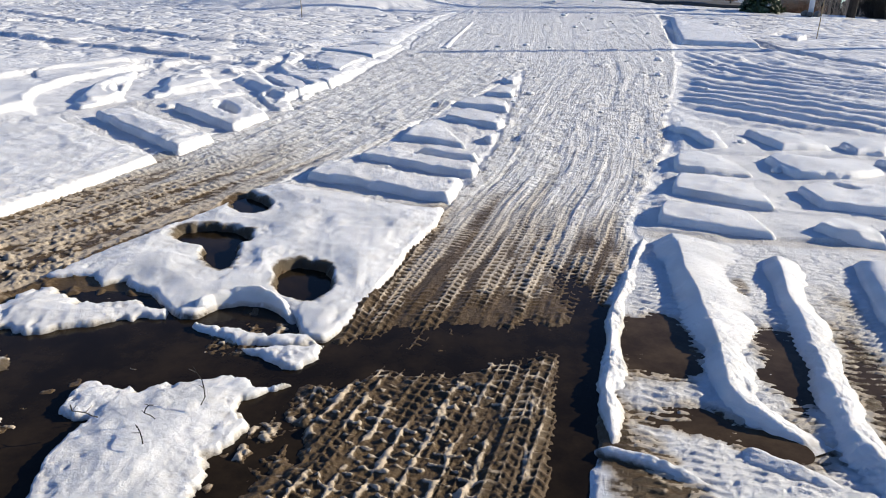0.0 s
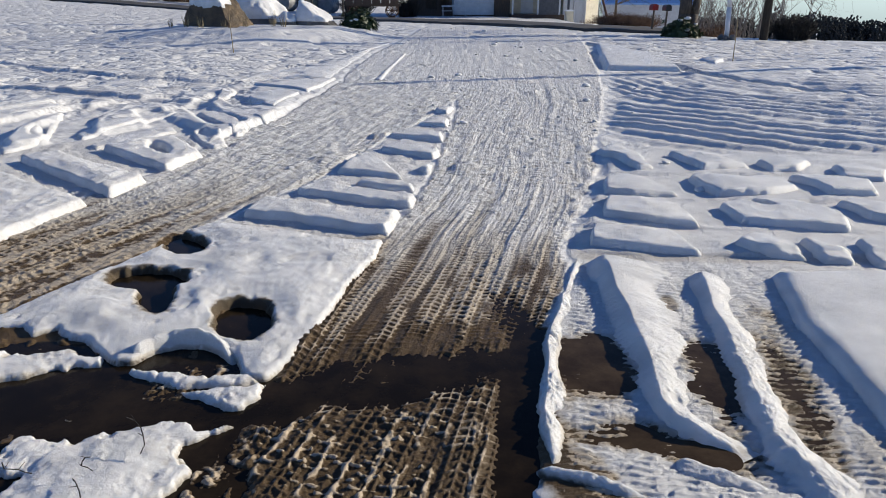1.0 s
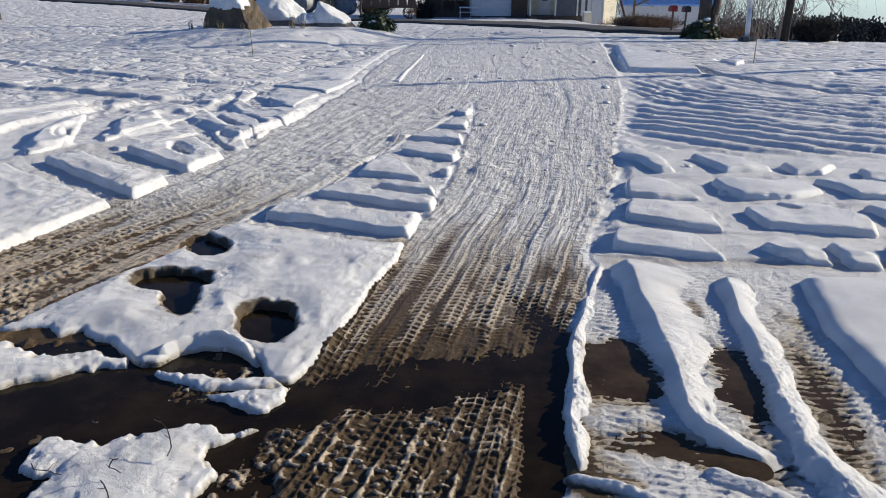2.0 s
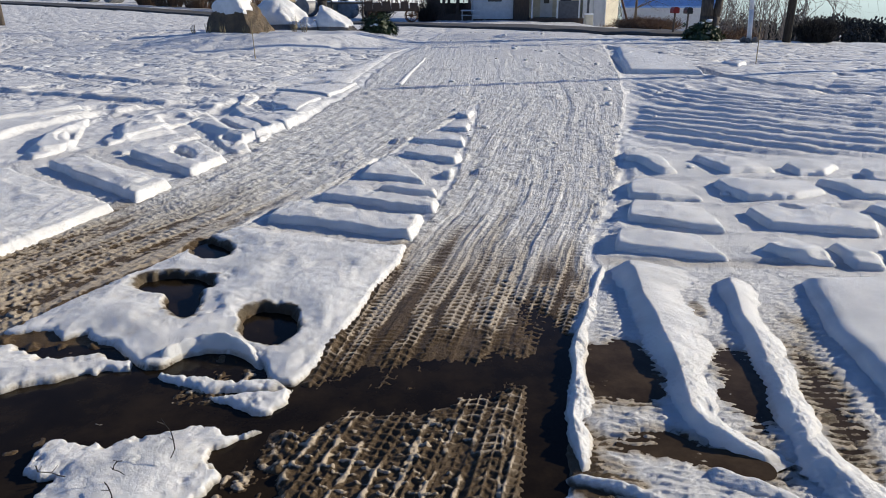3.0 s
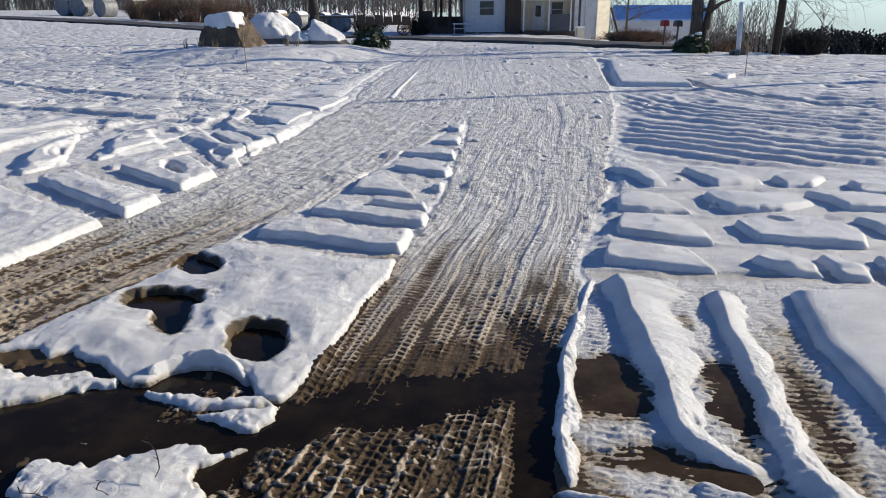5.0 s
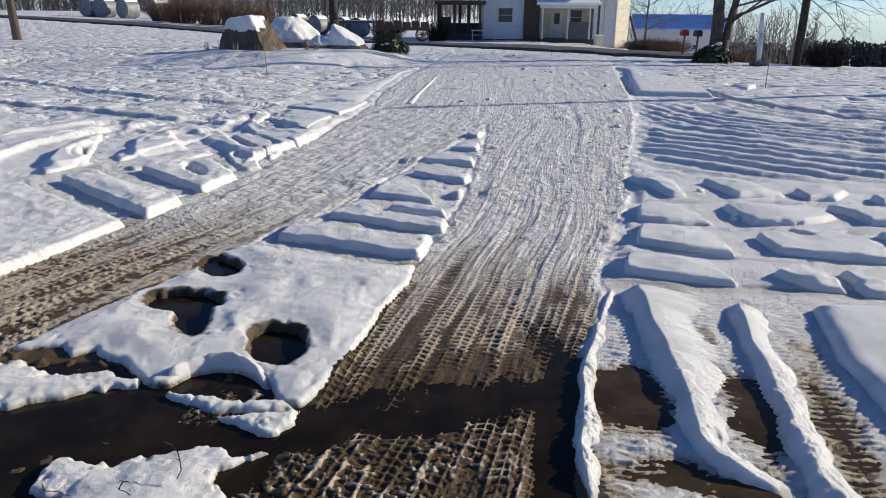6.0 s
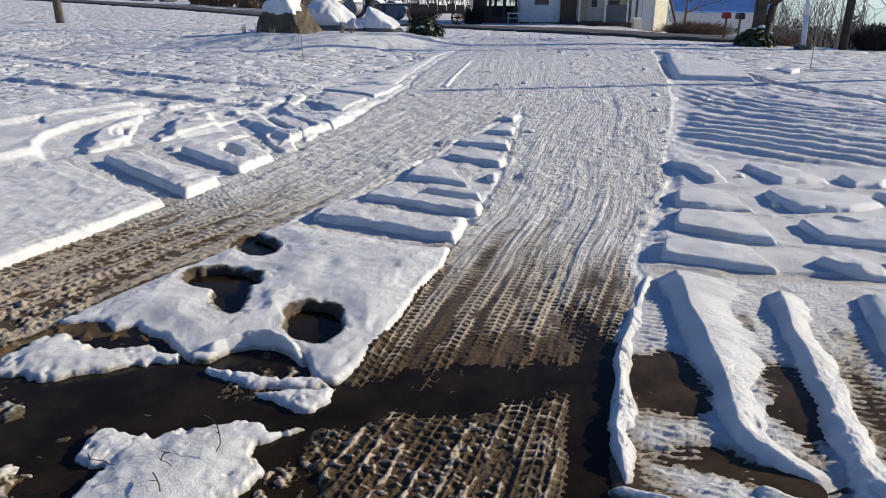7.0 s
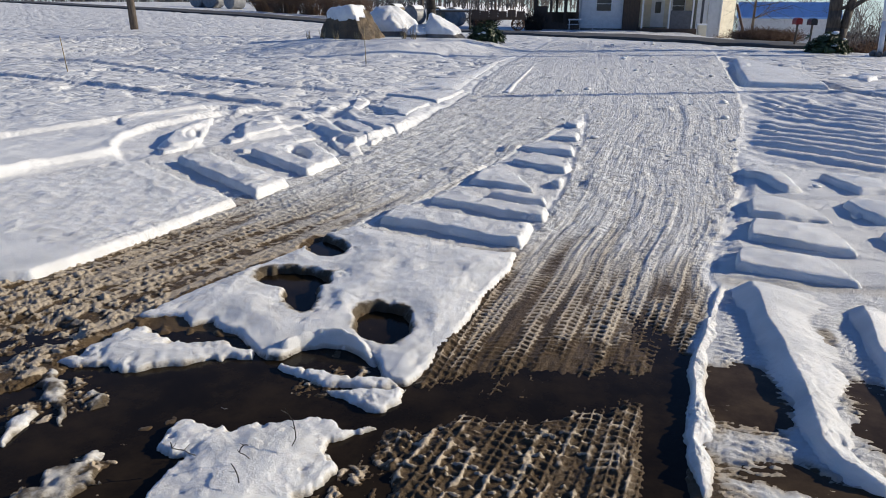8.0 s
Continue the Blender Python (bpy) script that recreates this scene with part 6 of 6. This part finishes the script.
def far_bare_woods(name, x0, x1, y, base, top, seed, label, count, spread):
    """A far belt of leafless trees: thin trunks with fans of twigs."""
    rnd = random.Random(seed)
    bm = bmesh.new()
    for k in range(count):
        x = x0 + (x1 - x0) * (k + rnd.random()) / count
        yy, h = y + rnd.uniform(0, spread), (top - base) * rnd.uniform(0.65, 1.0)
        b = base + rnd.uniform(-0.5, 0.5)
        tube(bm, (x, yy, b), (x + rnd.uniform(-0.5, 0.5), yy, b + h), rnd.uniform(0.05, 0.12), 0.03, 4)
        for c in range(14):
            z = b + h * rnd.uniform(0.02, 0.85)
            l = h * rnd.uniform(0.12, 0.3)
            w = rnd.uniform(-1, 1)
            q = Vector((x + w * l * 0.8, yy + rnd.uniform(-1, 1) * l * 0.5, z + l))
            tube(bm, (x, yy, z), q, 0.07, 0.03, 3)
            for _ in range(3):
                tube(bm, q, q + Vector((rnd.uniform(-1, 1), rnd.uniform(-0.5, 0.5), rnd.uniform(0.2, 1))) * l * 0.5, 0.03, 0.015, 3)
    return tagged(part(name, bm, FAR_BARE), label, "woods", kind="stuff")


far_woods("far_woods", 62, 126, 175, -16.0, -2.4, 2, FAR_WOODS, "dark distant wood beyond the snowy field", 215)
far_bare_woods("far_bare_woods", -110, 8, 120, 0.3, 9.5, 5, "grey distant leafless wood behind the farm", 640, 40)
far_bare_woods("far_bare_woods", 18, 70, 130, -9.0, 3.0, 6, "grey distant leafless wood behind the garage", 90, 30)
thicket(13.5, 27.2, 0.9, 0.6, 0.95, 77, "dark leafless bush beside the utility pole", 420, BARK_DARK)

# ---- small things on the snow ----
def twig(x, y, z, size, seed):
    t = thing("twig", x, y, "thin bent dry twig on the snow slab", "twig", "twigs on the snow", z=z, turn=seed * 47)
    rnd = random.Random(seed)
    bm = bmesh.new()
    p, v = Vector((0, 0, 0)), Vector((0.6, 0.3, 0.45))
    for k in range(5):
        q = p + v.normalized() * size / 5
        tube(bm, p, q, 0.0022, 0.0018, 4)
        if k in (1, 3):
            tube(bm, q, q + Vector((rnd.uniform(-0.5, 0.5), rnd.uniform(-0.5, 0.5), 0.3)) * size * 0.4, 0.0015, 0.001, 4)
        v += Vector((rnd.uniform(-0.5, 0.5), rnd.uniform(-0.4, 0.4), rnd.uniform(-0.5, 0.2)))
        p = q
    part("stem", bm, BARK_DARK, t)


for _k, (_x, _y, _s) in enumerate([(-0.96, 1.99, 0.16), (-1.06, 1.77, 0.12), (-1.08, 1.90, 0.10), (-1.27, 1.89, 0.11)]):
    twig(_x, _y, 0.055, _s, _k + 1)


def grass_tuft(x, y, h, seed):
    t = thing("grass_tuft", x, y, "dry yellow grass stalks poking through the snow", "grass", "grass at the boulders")
    rnd = random.Random(seed)
    bm = bmesh.new()
    for _ in range(12):
        a, l = rnd.uniform(0, 6.28), rnd.uniform(0.5, 1.0) * h
        p, q = Vector((0.06 * math.cos(a), 0.06 * math.sin(a), -0.02)), Vector((0.2 * math.cos(a) * h * 1.5, 0.2 * math.sin(a), l))
        tube(bm, p, q, 0.008, 0.003, 3)
    part("stalks", bm, STRAW, t)


for _k, (_x, _y, _h) in enumerate([(-8.0, 23.3, 0.28), (-7.5, 23.15, 0.35), (-7.0, 23.0, 0.3), (-6.3, 23.05, 0.32), (-4.9, 23.6, 0.5), (-4.6, 23.7, 0.42), (-5.7, 23.3, 0.25)]):
    grass_tuft(_x, _y, _h, _k)


def snow_clods(count=50):
    """Loose lumps of snow thrown up along the lanes, too many to pick apart."""
    rnd = np.random.default_rng(12)
    bm = bmesh.new()
    bmesh.ops.create_icosphere(bm, subdivisions=1, radius=1.0)
    ball = np.array([v.co[:] for v in bm.verts])
    tris = np.array([[v.index for v in f.verts] for f in bm.faces])
    bm.free()
    line_r, line_l = np.array(LINE_R), np.array(LINE_L)
    spots = []
    while len(spots) < count:
        line, half = (line_r, 1.0) if rnd.random() < 0.75 else (line_l, 0.75)
        q = line[rnd.integers(0, len(line))]
        if q[1] < (6.0 if half == 1.0 else 9.5):
            continue
        side = rnd.choice([-1, 1]) * half * (1 + 0.04 * q[1]) * rnd.uniform(0.5, 1.15) if rnd.random() < 0.6 else rnd.uniform(-1, 1) * half * 1.2
        spots.append((q[0] + side, q[1] + rnd.normal(0, 0.5), 0.012 + 0.045 * rnd.random() ** 5 + 0.0008 * q[1]))
    spots = np.array(spots)
    ground_z = ground_shape(spots[:, 0], spots[:, 1])[0]
    verts = [ball * r * (1.4, 1.2, 0.6) * rnd.uniform(0.65, 1.3, (len(ball), 1)) + (x, y, z + 0.3 * r) for (x, y, r), z in zip(spots, ground_z)]
    faces = [tris + k * len(ball) for k in range(count)]
    ob = sheet("loose_snow", np.concatenate(verts), np.concatenate(faces), SNOW, [("soil", np.zeros(count * len(ball)))])
    return tagged(ob, "loose white lumps of snow scattered along the drive", "snow lumps", kind="stuff")


snow_clods()
